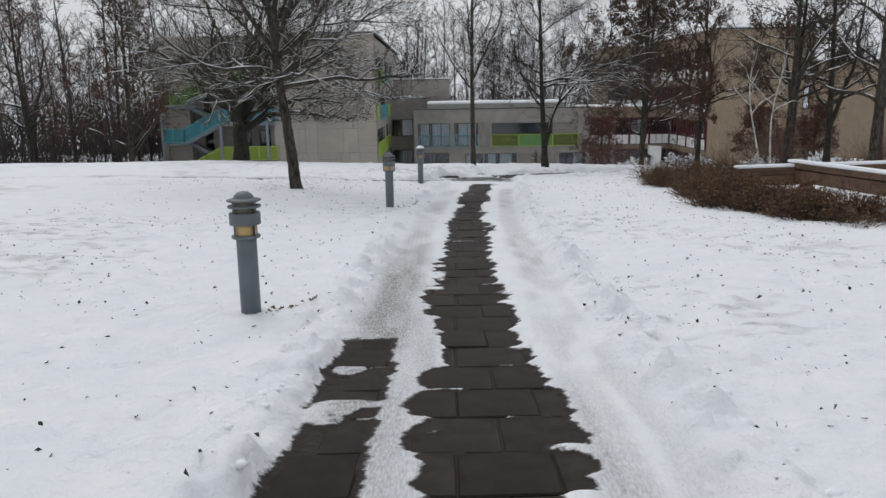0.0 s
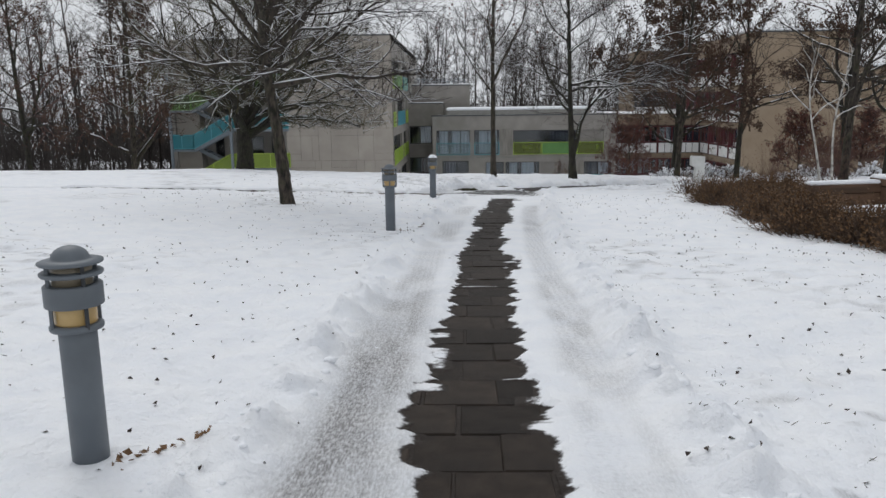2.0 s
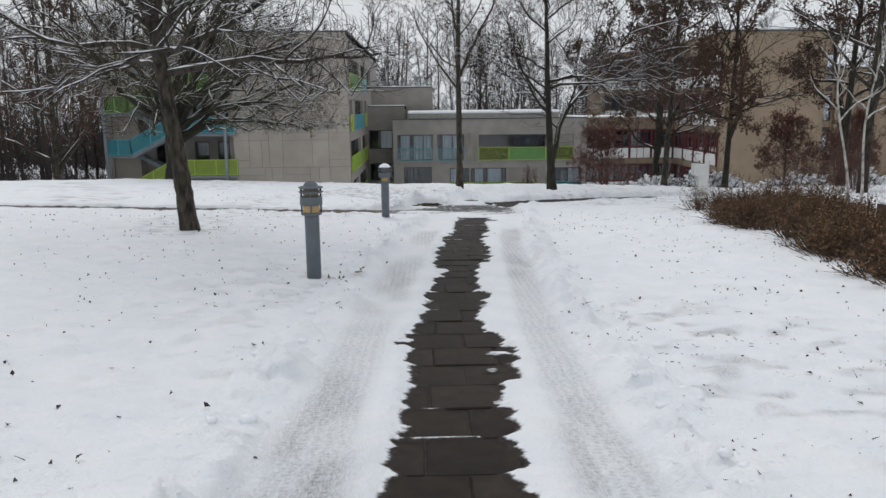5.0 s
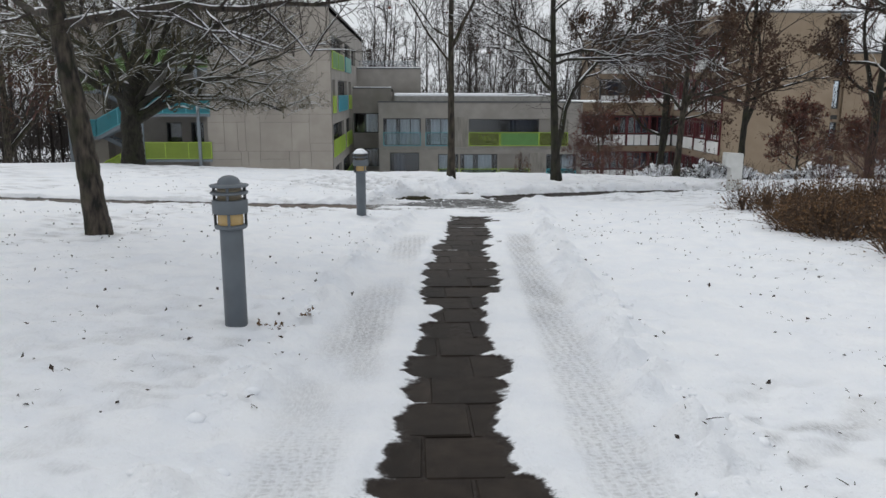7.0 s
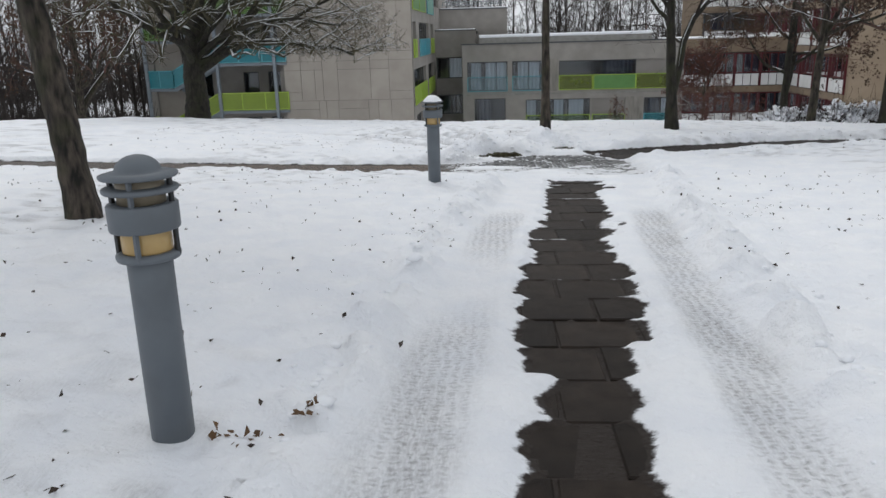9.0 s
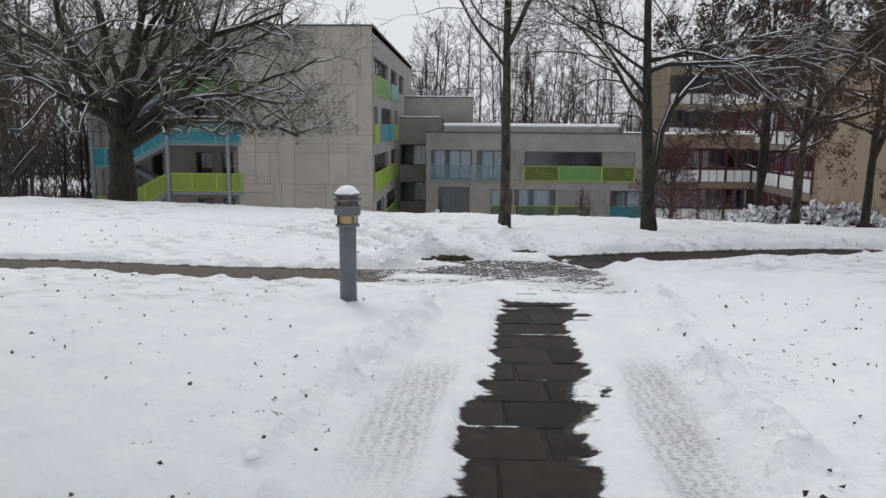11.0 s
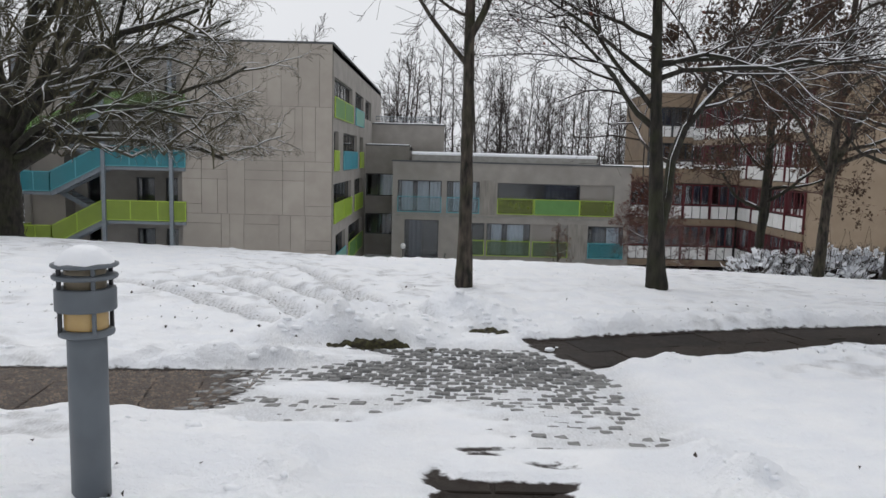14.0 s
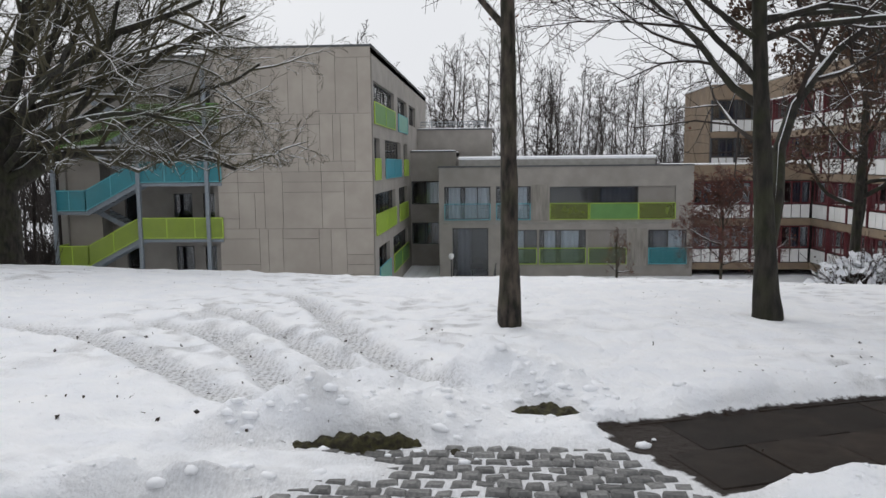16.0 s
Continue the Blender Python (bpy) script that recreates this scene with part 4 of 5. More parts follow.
# its lower link to the long wing
for z in FLOORS[:2]:
    parapet_run(D, "y", 70.0, 1, CX1 + 0.05, DX - 0.1, z, FRAME_RED, 4)
part("band", boxes((CX1 + 0.02, DX, 69.9, 70.2, -0.95, 0.02)), TAN_BAND, D)
part("roof", boxes((CX1 + 0.02, DX, 70.2, 80, -0.3, -0.05)), CONCRETE, D)
part("roof_snow", boxes((CX1 + 0.1, DX - 0.1, 70.0, 79.9, 0.02, 0.12), bevel=0.03), SNOW_PLAIN, D)
# same darkened backing added behind the link's windows
part("dim_inner_wall", boxes((CX1 + 0.1, DX - 0.1, 73, 73.2, -7, -0.4)), DIM_INSIDE, D)
interior(D, CX1 + 0.1, DX - 0.1, 70.3, 80, FLOORS[:2], 0)
for z in FLOORS[2:]:
    parapet_run(D, "y", 80.0, 1, 17.4, DX, z + 0.2, FRAME_DARK, 2)
part("upper_wall", boxes((17.4, DX, 80.4, 88, -0.3, ROOF_Z), (17.4, DX, 79.9, 80.4, ROOF_Z - 1.1, ROOF_Z)), TAN_BAND, D)
part("roof_snow", boxes((17.3, DX, 79.8, 88, ROOF_Z, ROOF_Z + 0.15), bevel=0.04), SNOW_PLAIN, D)

# entrance yard before the long wing
lamp = thing("post_lamp", "black post lamp with a white globe by the entrance", "lamp", at=Matrix.Translation((-1.53, 66.8, land1(-1.53, 66.8))))
part("post", turned([(0.06, 0), (0.05, 0.2), (0.035, 0.25), (0.035, 1.45), (0.06, 1.5)], 10), POST_DARK, lamp)
part("globe", turned([(0.06, 1.5), (0.14, 1.56), (0.17, 1.68), (0.14, 1.8), (0.05, 1.85)], 12), WHITE, lamp)
rail = thing("ramp_railing", "dark metal railing along the entrance ramp", "railing")
bm = bmesh.new()
for i in range(9):
    beam(bm, (1.0 + 0.02 * i, 62 + 0.8 * i, -7.1), (1.0 + 0.02 * i, 62 + 0.8 * i, -6.0), 0.04, 0.04)
part("post", bm, POST_DARK, rail)
part("handrail", beam(bmesh.new(), (1.0, 61.8, -6.0), (1.2, 68.6, -6.0), 0.05, 0.05), POST_DARK, rail)

# ---- trees ----
def gathered(paths):
    """Paths of equal length stacked together: rows of points and radii."""
    sets = {}
    for p, r in paths:
        sets.setdefault(len(p), []).append((p, r))
    return [(np.array([p for p, r in g], float), np.array([r for p, r in g], float)) for g in sets.values()]


def heading(p):
    d = np.gradient(p, axis=1)
    return d / (np.linalg.norm(d, axis=2)[..., None] + 1e-9)


def strip_faces(m, n, k, base):
    i = np.arange(n - 1)[:, None] * k + np.arange(k)[None]
    j = np.arange(n - 1)[:, None] * k + (np.arange(k)[None] + 1) % k
    one = np.stack([i, j, j + k, i + k], -1).reshape(-1, 4)
    return (one[None] + (base + np.arange(m) * n * k)[:, None, None]).reshape(-1, 4)


def tubes(paths, sides):
    """Tapered tubes along paths of (points, radii)."""
    vs, fs, base = [], [], 0
    ang = np.arange(sides) * 2 * np.pi / sides
    for p, r in gathered(paths):
        m, n = r.shape
        d = heading(p)
        ref = np.where((np.abs(d[:, :1, 2]) < 0.85)[..., None], np.array([0.0, 0, 1]), np.array([1.0, 0, 0]))
        a = np.cross(d, np.broadcast_to(ref, d.shape))
        a /= np.linalg.norm(a, axis=2)[..., None] + 1e-9
        b = np.cross(d, a)
        v = p[:, :, None] + r[:, :, None, None] * (a[:, :, None] * np.cos(ang)[:, None] + b[:, :, None] * np.sin(ang)[:, None])
        vs.append(v.reshape(-1, 3))
        fs.append(strip_faces(m, n, sides, base))
        base += m * n * sides
    return np.concatenate(vs), np.concatenate(fs)


def snow_strips(paths, seed=0):
    """Snow lying in broken stretches along the upper side of branches."""
    rng = np.random.RandomState(seed)
    vs, fs, base = [], [], 0
    for p, r in gathered(paths):
        m, n = r.shape
        d = heading(p)
        flat = np.sqrt(np.clip(1 - d[..., 2] ** 2, 0, 1))
        side = np.cross(d, np.array([0, 0, 1.0]))
        side /= np.linalg.norm(side, axis=2)[..., None] + 1e-9
        up = np.cross(side, d)
        lie = np.clip(flat * 1.9 - 0.95, 0, 1) * (rng.rand(m, n) < 0.72) * rng.uniform(0.5, 1.2, (m, n))
        w, h = (r * 0.72 + 0.001) * lie, (0.006 + 0.3 * r) * lie
        h[:, 0] = w[:, 0] = h[:, -1] = w[:, -1] = 0.0003
        low = np.where(lie > 0.02, 0.6, 0.2) * r
        q = np.stack([p - side * w[..., None] + up * low[..., None], p + up * np.where(lie > 0.02, r + h, 0.3 * r)[..., None], p + side * w[..., None] + up * low[..., None]], 2)
        vs.append(q.reshape(-1, 3))
        fs.append(strip_faces(m, n, 3, base))
        base += m * n * 3
    return np.concatenate(vs), np.concatenate(fs)


def grow(rng, trunk, trunk_r, limbs, depth=3, kids=7, spread=0.75, rise=0.12, wiggle=0.16, shrink=0.55, start=0.2, r_min=0.006, segments=(9, 6, 4, 2), floor=-99.0):
    """Branches by order: a list of lists of (points, radii). trunk: its points; limbs: rows of how far up the trunk, compass angle, elevation, length, radius."""
    orders = [[] for _ in range(depth + 1)]
    tp = np.asarray(trunk, float)
    orders[0].append((tp, np.asarray(trunk_r, float)))

    def sprout(p, d, length, r, k):
        n = segments[k - 1]
        pts, rad = [p], [r]
        for i in range(n):
            d = d + rng.normal(0, wiggle, 3) + np.array([0, 0, rise if i > n * 0.3 else rise * 0.3])
            if p[2] < floor:
                d[2] = abs(d[2]) + 0.15
            d /= np.linalg.norm(d)
            p = p + d * length / n
            pts.append(p)
            rad.append(max(r * (1 - 0.75 * (i + 1) / n), r_min * 0.6))
        orders[k].append((np.array(pts), np.array(rad)))
        if k < depth:
            m = kids if k == 1 else max(3, kids - 1 - k // 2)
            for i in range(m):
                f = start + (1 - start) * (i + rng.random()) / m
                s = min(int(f * n), n - 1)
                q = pts[s] + (pts[s + 1] - pts[s]) * (f * n - s)
                axis = (pts[s + 1] - pts[s]) / (np.linalg.norm(pts[s + 1] - pts[s]) + 1e-9)
                off = rng.normal(0, 1, 3)
                off -= axis * (off @ axis)
                off /= np.linalg.norm(off) + 1e-9
                dd = axis * (1 - spread * 0.5) + off * spread + np.array([0, 0, 0.1])
                sprout(q, dd / np.linalg.norm(dd), length * shrink * rng.uniform(0.6, 1.2) * (1.2 - 0.5 * f), max(r * 0.45 * (1.1 - 0.5 * f), r_min), k + 1)
    for f, az, el, length, r in limbs:
        s = f * (len(tp) - 1)
        i = min(int(s), len(tp) - 2)
        p = tp[i] + (tp[i + 1] - tp[i]) * (s - i)
        a, e = radians(az), radians(el)
        sprout(p, np.array([math.cos(a) * math.cos(e), math.sin(a) * math.cos(e), math.sin(e)]), length, r, 1)
    return orders


def leaf_cards(points, size, rng, curl=0.3):
    """Small bent leaves at given points: two triangles pairs each, folded on the midrib."""
    vs, fs = [], []
    for k, p in enumerate(points):
        a = rng.normal(0, 1, 3)
        a /= np.linalg.norm(a)
        b = np.cross(a, rng.normal(0, 1, 3))
        b /= np.linalg.norm(b) + 1e-9
        c = np.cross(a, b)
        s = size * rng.uniform(0.6, 1.3)
        vs += [p, p + a * s * 0.5 + b * s * 0.35 + c * s * curl * 0.5, p + a * s, p + a * s * 0.5 - b * s * 0.35 + c * s * curl * 0.5]
        o = 4 * k
        fs += [(o, o + 1, o + 2), (o, o + 2, o + 3)]
    return np.array(vs), np.array(fs)


def tree(label, at, orders, bark, twig, snow=1, leaves=None, leaf_mat=None, leaf_size=0.1, seed=1, name="tree", group=""):
    t = thing(name, label, "tree", group, at=Matrix.Translation((at[0], at[1], 0)))
    tp, tr = orders[0][0]
    k = np.linspace(0, len(tp) - 1, 42)
    base = np.arange(len(tp))
    line = np.stack([np.interp(k, base, tp[:, c]) for c in range(3)], 1)
    v, f = tubes([(line, np.interp(k, base, tr))], 14)
    ring = v.reshape(42, 14, 3)
    knobs = 1 + 0.16 * (np.random.RandomState(seed).rand(42, 14, 1) - 0.5) + 0.22 * fbm(np.arange(14)[None, :] * 0.7 + 0 * k[:, None], k[:, None] * 0.45, seed, 3)[..., None]
    v = (line[:, None] + (ring - line[:, None]) * knobs).reshape(-1, 3)
    part("trunk", raw("trunk", v, f, bark), bark, t)
    for o in orders[1:2]:
        if o:
            for limb in o:
                v, f = tubes([limb], 7)
                part("limb", raw("limb", v, f, bark), bark, t)
    fine = [b for o in orders[2:] for b in o]
    if fine:
        v, f = tubes(fine, 3)
        part("crown", raw("crown", v, f, twig), twig, t, "bare twigs")
    if snow:
        sp = [b for o in orders[1:1 + snow] for b in o]
        v, f = snow_strips(sp)
        tagged(part("branch_snow", raw("branch_snow", v, f, SNOW_PLAIN), SNOW_PLAIN, t, "white snow along the branches"), kind="stuff")
    if leaves:
        rng = np.random.RandomState(seed)
        tips = [b[0][-1 - rng.randint(2)] for b in fine]
        pick = [tips[i] + rng.normal(0, 0.08, 3) for i in rng.randint(0, len(tips), leaves)]
        v, f = leaf_cards(pick, leaf_size, rng)
        tagged(part("foliage", raw("foliage", v, f, leaf_mat, False), leaf_mat, t, "withered leaves"), kind="stuff")
    return t


def fan(rng, n, f0, f1, el0, el1, len0, len1, r, az0=0.0, az1=360.0):
    out = []
    for i in range(n):
        f = f0 + (f1 - f0) * (i + 0.5) / n
        out.append((f, az0 + (az1 - az0) * ((i * 0.381966) % 1.0) + rng.uniform(-15, 15), el0 + (el1 - el0) * i / max(1, n - 1) + rng.uniform(-8, 8), len0 + (len1 - len0) * i / max(1, n - 1), r * (1 - 0.4 * i / n)))
    return out


def trunk_line(x, y, h, lean=(0, 0), wob=0.05, n=9, seed=0, sink=0.25):
    rng = np.random.RandomState(seed)
    z0 = land1(x, y)
    t = np.linspace(0, 1, n)
    return np.stack([lean[0] * t + wob * np.sin(t * 5 + seed) * t, lean[1] * t + wob * np.cos(t * 4 + seed) * t, z0 - sink + (h + sink) * t], 1)


def taper(r0, r1, n=9, flare=1.25):
    t = np.linspace(0, 1, n)
    return (r0 + (r1 - r0) * t) * (1 + (flare - 1) * np.exp(-t * 22))


rs = np.random.RandomState
# spreading tree by the path
x, y = -3.59, 18.9
rng = rs(3)
tl = trunk_line(x, y, 3.9, (-0.42, 0.15), 0.04, seed=1)
limbs = fan(rng, 9, 0.66, 0.86, 10, 40, 3.6, 4.2, 0.06) + fan(rng, 11, 0.82, 0.99, 38, 82, 4.4, 4.8, 0.07)
orders = grow(rng, tl, taper(0.15, 0.085), limbs, 4, 9, 0.62, 0.03, 0.13, r_min=0.0045, floor=1.3)
tree("bare spreading tree with snow lying on its branches", (x, y), orders, BARK_GREY, TWIG, 3, seed=2)
# broad old tree before the staircase
x, y = -9.75, 36.95
rng = rs(8)
tl = trunk_line(x, y, 3.4, (0.25, 0), 0.08, seed=2)
limbs = [(0.6, -12, 24, 6.2, 0.1), (0.7, 14, 32, 6.2, 0.1), (0.62, -32, 20, 6.0, 0.09), (0.8, -5, 42, 6.4, 0.09), (0.85, 25, 50, 6.2, 0.09)] + fan(rng, 7, 0.5, 0.75, 24, 48, 5.6, 5.8, 0.16) + fan(rng, 10, 0.75, 0.99, 40, 84, 6.0, 6.4, 0.16)
orders = grow(rng, tl, taper(0.42, 0.25), limbs, 5, 7, 0.66, -0.018, 0.16, r_min=0.005, segments=(9, 6, 4, 2, 1), floor=0.3)
tree("broad old tree with a dense mossy twig crown", (x, y), orders, BARK, TWIG_MOSS, 4, seed=3)
# slim tree with a few withered leaves
x, y = 1.21, 28.5
rng = rs(5)
tl = trunk_line(x, y, 8.5, (0.0, 0.2), 0.05, seed=3)
limbs = [(0.36, 165, 52, 3.0, 0.04), (0.4, 20, 66, 3.2, 0.05), (0.43, 190, 25, 2.6, 0.022), (0.5, 250, 50, 2.4, 0.035)] + fan(rng, 9, 0.5, 0.98, 35, 65, 2.6, 1.2, 0.03)
orders = grow(rng, tl, taper(0.092, 0.03, flare=1.5), limbs, 4, 6, 0.75, 0.03, r_min=0.004)
tree("slim dark-barked tree with a few withered red leaves", (x, y), orders, BARK_GREY, TWIG, 2, 260, DRY_LEAF, 0.1, 4)
# forked tree on the verge
x, y = 4.06, 29.5
rng = rs(6)
tl = trunk_line(x, y, 7.6, (-0.35, 0.3), 0.05, seed=4)
limbs = [(0.12, 8, 80, 6.4, 0.088), (0.33, 176, 62, 3.8, 0.05), (0.36, 165, 45, 3.2, 0.04), (0.42, 350, 30, 3.4, 0.04), (0.45, 10, 15, 3.8, 0.034), (0.42, 180, 25, 3.2, 0.034)] + fan(rng, 12, 0.42, 0.98, 20, 65, 3.4, 1.6, 0.036)
orders = grow(rng, tl, taper(0.112, 0.03, flare=1.7), limbs, 4, 10, 0.65, 0.03, r_min=0.0045)
tree("forked tree with two mossy trunks and fine twigs", (x, y), orders, BARK, TWIG, 3, 300, DRY_LEAF, 0.07, 5)
# lesser trees along the slope
for x, y, h, r, lean, seed, twig, lv, lm, fork, spread_l in (
        (9.3, 35.3, 9.0, 0.12, (0.4, 0), 11, TWIG_RED, 24000, CLINGING_LEAF, 0.2, 3.7),
        (13.2, 39.2, 9.5, 0.14, (0.2, 0), 12, TWIG, 0, None, 0.28, 3.2),
        (12.6, 27.8, 9.5, 0.13, (0.3, 0.2), 13, TWIG, 0, None, 0.25, 3.0),
        (15.5, 30.5, 9.0, 0.14, (-0.2, 0), 14, TWIG, 0, None, 0.2, 2.8),
        (13.6, 24.0, 8.0, 0.13, (0.2, 0), 15, TWIG, 0, None, 0.22, 2.6),
        (16.5, 36.0, 9.5, 0.16, (0.3, 0), 16, TWIG_RED, 12000, CLINGING_LEAF, 0.25, 2.6),
        (19.0, 33.0, 10, 0.18, (-0.3, 0), 17, TWIG, 0, None, 0.25, 3.0),
        (11.4, 43.5, 11, 0.16, (0.2, 0), 18, TWIG_RED, 14000, CLINGING_LEAF, 0.2, 3.0),
        (-18.6, 45.5, 11, 0.2, (0.4, 0), 19, TWIG_RED, 9000, CLINGING_LEAF, 0.2, 4.0),
        (-22.5, 42.0, 10, 0.16, (-0.3, 0), 20, TWIG_RED, 4000, CLINGING_LEAF, 0.25, 3.4)):
    rng = rs(seed)
    tl = trunk_line(x, y, h, lean, 0.08, seed=seed)
    limbs = [(fork, 40, 70, h * 0.6, r * 0.7), (fork + 0.08, 190, 30, spread_l, r * 0.45), (fork + 0.1, 350, 25, spread_l, r * 0.45)] + fan(rng, 11, fork + 0.1, 0.98, 25, 70, spread_l, spread_l * 0.5, r * 0.4)
    orders = grow(rng, tl, taper(r, r * 0.25), limbs, 4, 6, 0.7, 0.05, r_min=0.007)
    tree("bare tree on the slope with snow in its forks" if not lv else "tree on the slope with clinging brown leaves", (x, y), orders, BARK_GREY if seed % 2 else BARK, twig, 1, lv, lm, 0.1, seed)
# two white birch stems
for x, y, lean, seed in ((10.1, 24.0, (-0.5, 0), 21), (10.45, 24.1, (0.2, 0.2), 22)):
    rng = rs(seed)
    tl = trunk_line(x, y, 3.9, lean, 0.28, seed=seed)
    orders = grow(rng, tl, taper(0.034, 0.012), fan(rng, 8, 0.5, 0.98, 35, 70, 1.4, 0.6, 0.02), 3, 5, 0.8, 0.05, r_min=0.004)
    tree("slender white-barked birch stem", (x, y), orders, BIRCH, TWIG, 1, seed=seed)
# small ornamental trees with red-brown twigs
for x, y, h, w, seed, lm in ((12.8, 61.0, 5.4, 2.7, 31, DRY_LEAF), (8.0, 64.5, 3.0, 1.0, 32, BROWN_LEAF), (19.5, 47.0, 4.4, 2.0, 33, DRY_LEAF), (22.5, 46.0, 4.2, 1.9, 34, DRY_LEAF)):
    rng = rs(seed)
    tl = trunk_line(x, y, h, (0.1, 0), 0.08, seed=seed)
    orders = grow(rng, tl, taper(0.09, 0.03), fan(rng, 14, 0.35, 0.98, 20, 70, w, w * 0.6, 0.04), 4, 9 if w > 1.5 else 6, 0.75, 0.06, r_min=0.011 if w > 1.5 else 0.006)
    tree("small ornamental tree with red-brown twigs", (x, y), orders, BARK_GREY, TWIG_RED, 2, 1500 if w > 1.5 else 150, lm, 0.12, seed)


# ---- far woods ----
def wood_tree(seed):
    rng = rs(seed)
    h = rng.uniform(14, 19)
    n = 7
    t = np.linspace(0, 1, n)
    tl = np.stack([rng.uniform(-1, 1) * t + 0.2 * np.sin(t * 4), rng.uniform(-1, 1) * t, -0.5 + h * t], 1)
    orders = grow(rng, tl, taper(rng.uniform(0.1, 0.17), 0.03, n, 1.2), fan(rng, 13, 0.2, 0.97, 35, 75, 4.2, 1.9, 0.05), 3, 6, 0.7, 0.06, 0.14, r_min=0.02, segments=(5, 3, 1))
    v1, f1 = tubes(orders[0], 5)
    v2, f2 = tubes([b for o in orders[1:] for b in o], 3)
    return np.concatenate([v1, v2]), np.concatenate([f1, f2 + len(v1)])


def woods(label, spots, seeds, seed):
    rng = rs(seed)
    kinds = [wood_tree(s) for s in seeds]
    vs, fs, base = [], [], 0
    for i, (x, y) in enumerate(spots):
        v, f = kinds[i % len(kinds)]
        a, s = rng.uniform(0, 6.28), rng.uniform(0.75, 1.15)
        c, d = math.cos(a) * s, math.sin(a) * s
        w = np.stack([v[:, 0] * c - v[:, 1] * d + x, v[:, 0] * d + v[:, 1] * c + y, v[:, 2] * s * rng.uniform(0.9, 1.1) + land1(x, y)], 1)
        vs.append(w)
        fs.append(f + base)
        base += len(w)
    return tagged(new("woodland", raw("woodland", np.concatenate(vs), np.concatenate(fs), WOODS)), label, "woods", kind="stuff")


rng = rs(40)
woods("bare winter woods beside the block, dark trunks close together", [(-22.5 - 45 * rng.rand() ** 1.3, 46 + 34 * rng.rand()) for i in range(78)], range(50, 56), 41)
woods("bare winter woods behind the buildings", [(-24 + 62 * rng.rand(), 92 + 20 * rng.rand()) for i in range(88)], range(60, 66), 42)
woods("bare winter woods on the slope behind the tan wing", [(24 + 40 * rng.rand(), 66 + 40 * rng.rand() + (16 if i % 2 else 18)) for i in range(20)], range(70, 74), 43)


# undergrowth: fine upright twigs, one sheet of brush
def brush(label, spots, h, n, material, seed, r=0.012, name="undergrowth"):
    rng = rs(seed)
    paths = []
    for x, y in spots:
        z = land1(x, y)
        for i in range(n):
            p = np.array([x + rng.normal(0, h * 0.4), y + rng.normal(0, h * 0.4), z - 0.05])
            d = np.array([rng.normal(0, 0.35), rng.normal(0, 0.35), 1.0])
            L = h * rng.uniform(0.5, 1.2)
            paths.append(([p, p + d * L * 0.5, p + d * L + rng.normal(0, 0.12 * h, 3)], [r, r * 0.8, r * 0.35]))
    v, f = tubes(paths, 3)
    return tagged(new(name, raw(name, v, f, material)), label, "brush", kind="stuff")


rng = rs(44)
brush("dark bare undergrowth among the trees", [(-22 - 40 * rng.rand(), 45 + 30 * rng.rand()) for i in range(520)], 3.2, 18, WOODS, 45, 0.035)
brush("dark bare undergrowth behind the buildings", [(-30 + 80 * rng.rand(), 91 + 18 * rng.rand()) for i in range(300)], 3.0, 14, WOODS, 46, 0.035)


rng = rs(49)
belt = [(-95 + 160 * rng.rand(), 114 + 14 * rng.rand()) for i in range(420)] + [(-66 - 34 * rng.rand(), 48 + 60 * rng.rand()) for i in range(260)]
brush("distant edge of the woods, close dark stems", belt, 8.0, 11, WOODS, 50, 0.07, "wood_edge")


# ---- shrub bed with timber edging ----
def shrub_mesh(seed, h, n, leaves, material, leaf_mat, r=0.006):
    rng = rs(seed)
    paths = []
    for i in range(n):
        a, q = rng.uniform(0, 6.28), rng.uniform(0.0, 1.0)
        p = np.array([math.cos(a) * 0.12 * q, math.sin(a) * 0.12 * q, -0.06])
        d = np.array([math.cos(a) * q * 1.0, math.sin(a) * q * 1.0, 1.0 - 0.45 * q])
        d /= np.linalg.norm(d)
        L = h * rng.uniform(0.7, 1.25)
        mid = p + d * L * 0.55 + rng.normal(0, 0.04 * h, 3)
        paths.append(([p, mid, mid + (d + np.array([0, 0, 0.35]) + rng.normal(0, 0.2, 3)) * L * 0.45], [r, r * 0.8, r * 0.4]))
        for k in range(3):
            s = p + (mid - p) * rng.uniform(0.4, 1.0)
            e = d + rng.normal(0, 0.5, 3) + np.array([0, 0, 0.3])
            paths.append(([s, s + e * L * 0.18, s + e * L * 0.34 + rng.normal(0, 0.03, 3)], [r * 0.6, r * 0.5, r * 0.25]))
    v, f = tubes(paths, 3)
    twigs = raw("shrub_twigs", v, f, material)
    tips = [q[0][-1] for q in paths]
    v, f = leaf_cards([tips[i] + rng.normal(0, 0.05, 3) for i in rng.randint(0, len(tips), leaves)], 0.045, rng)
    return twigs, raw("shrub_leaves", v, f, leaf_mat, False)


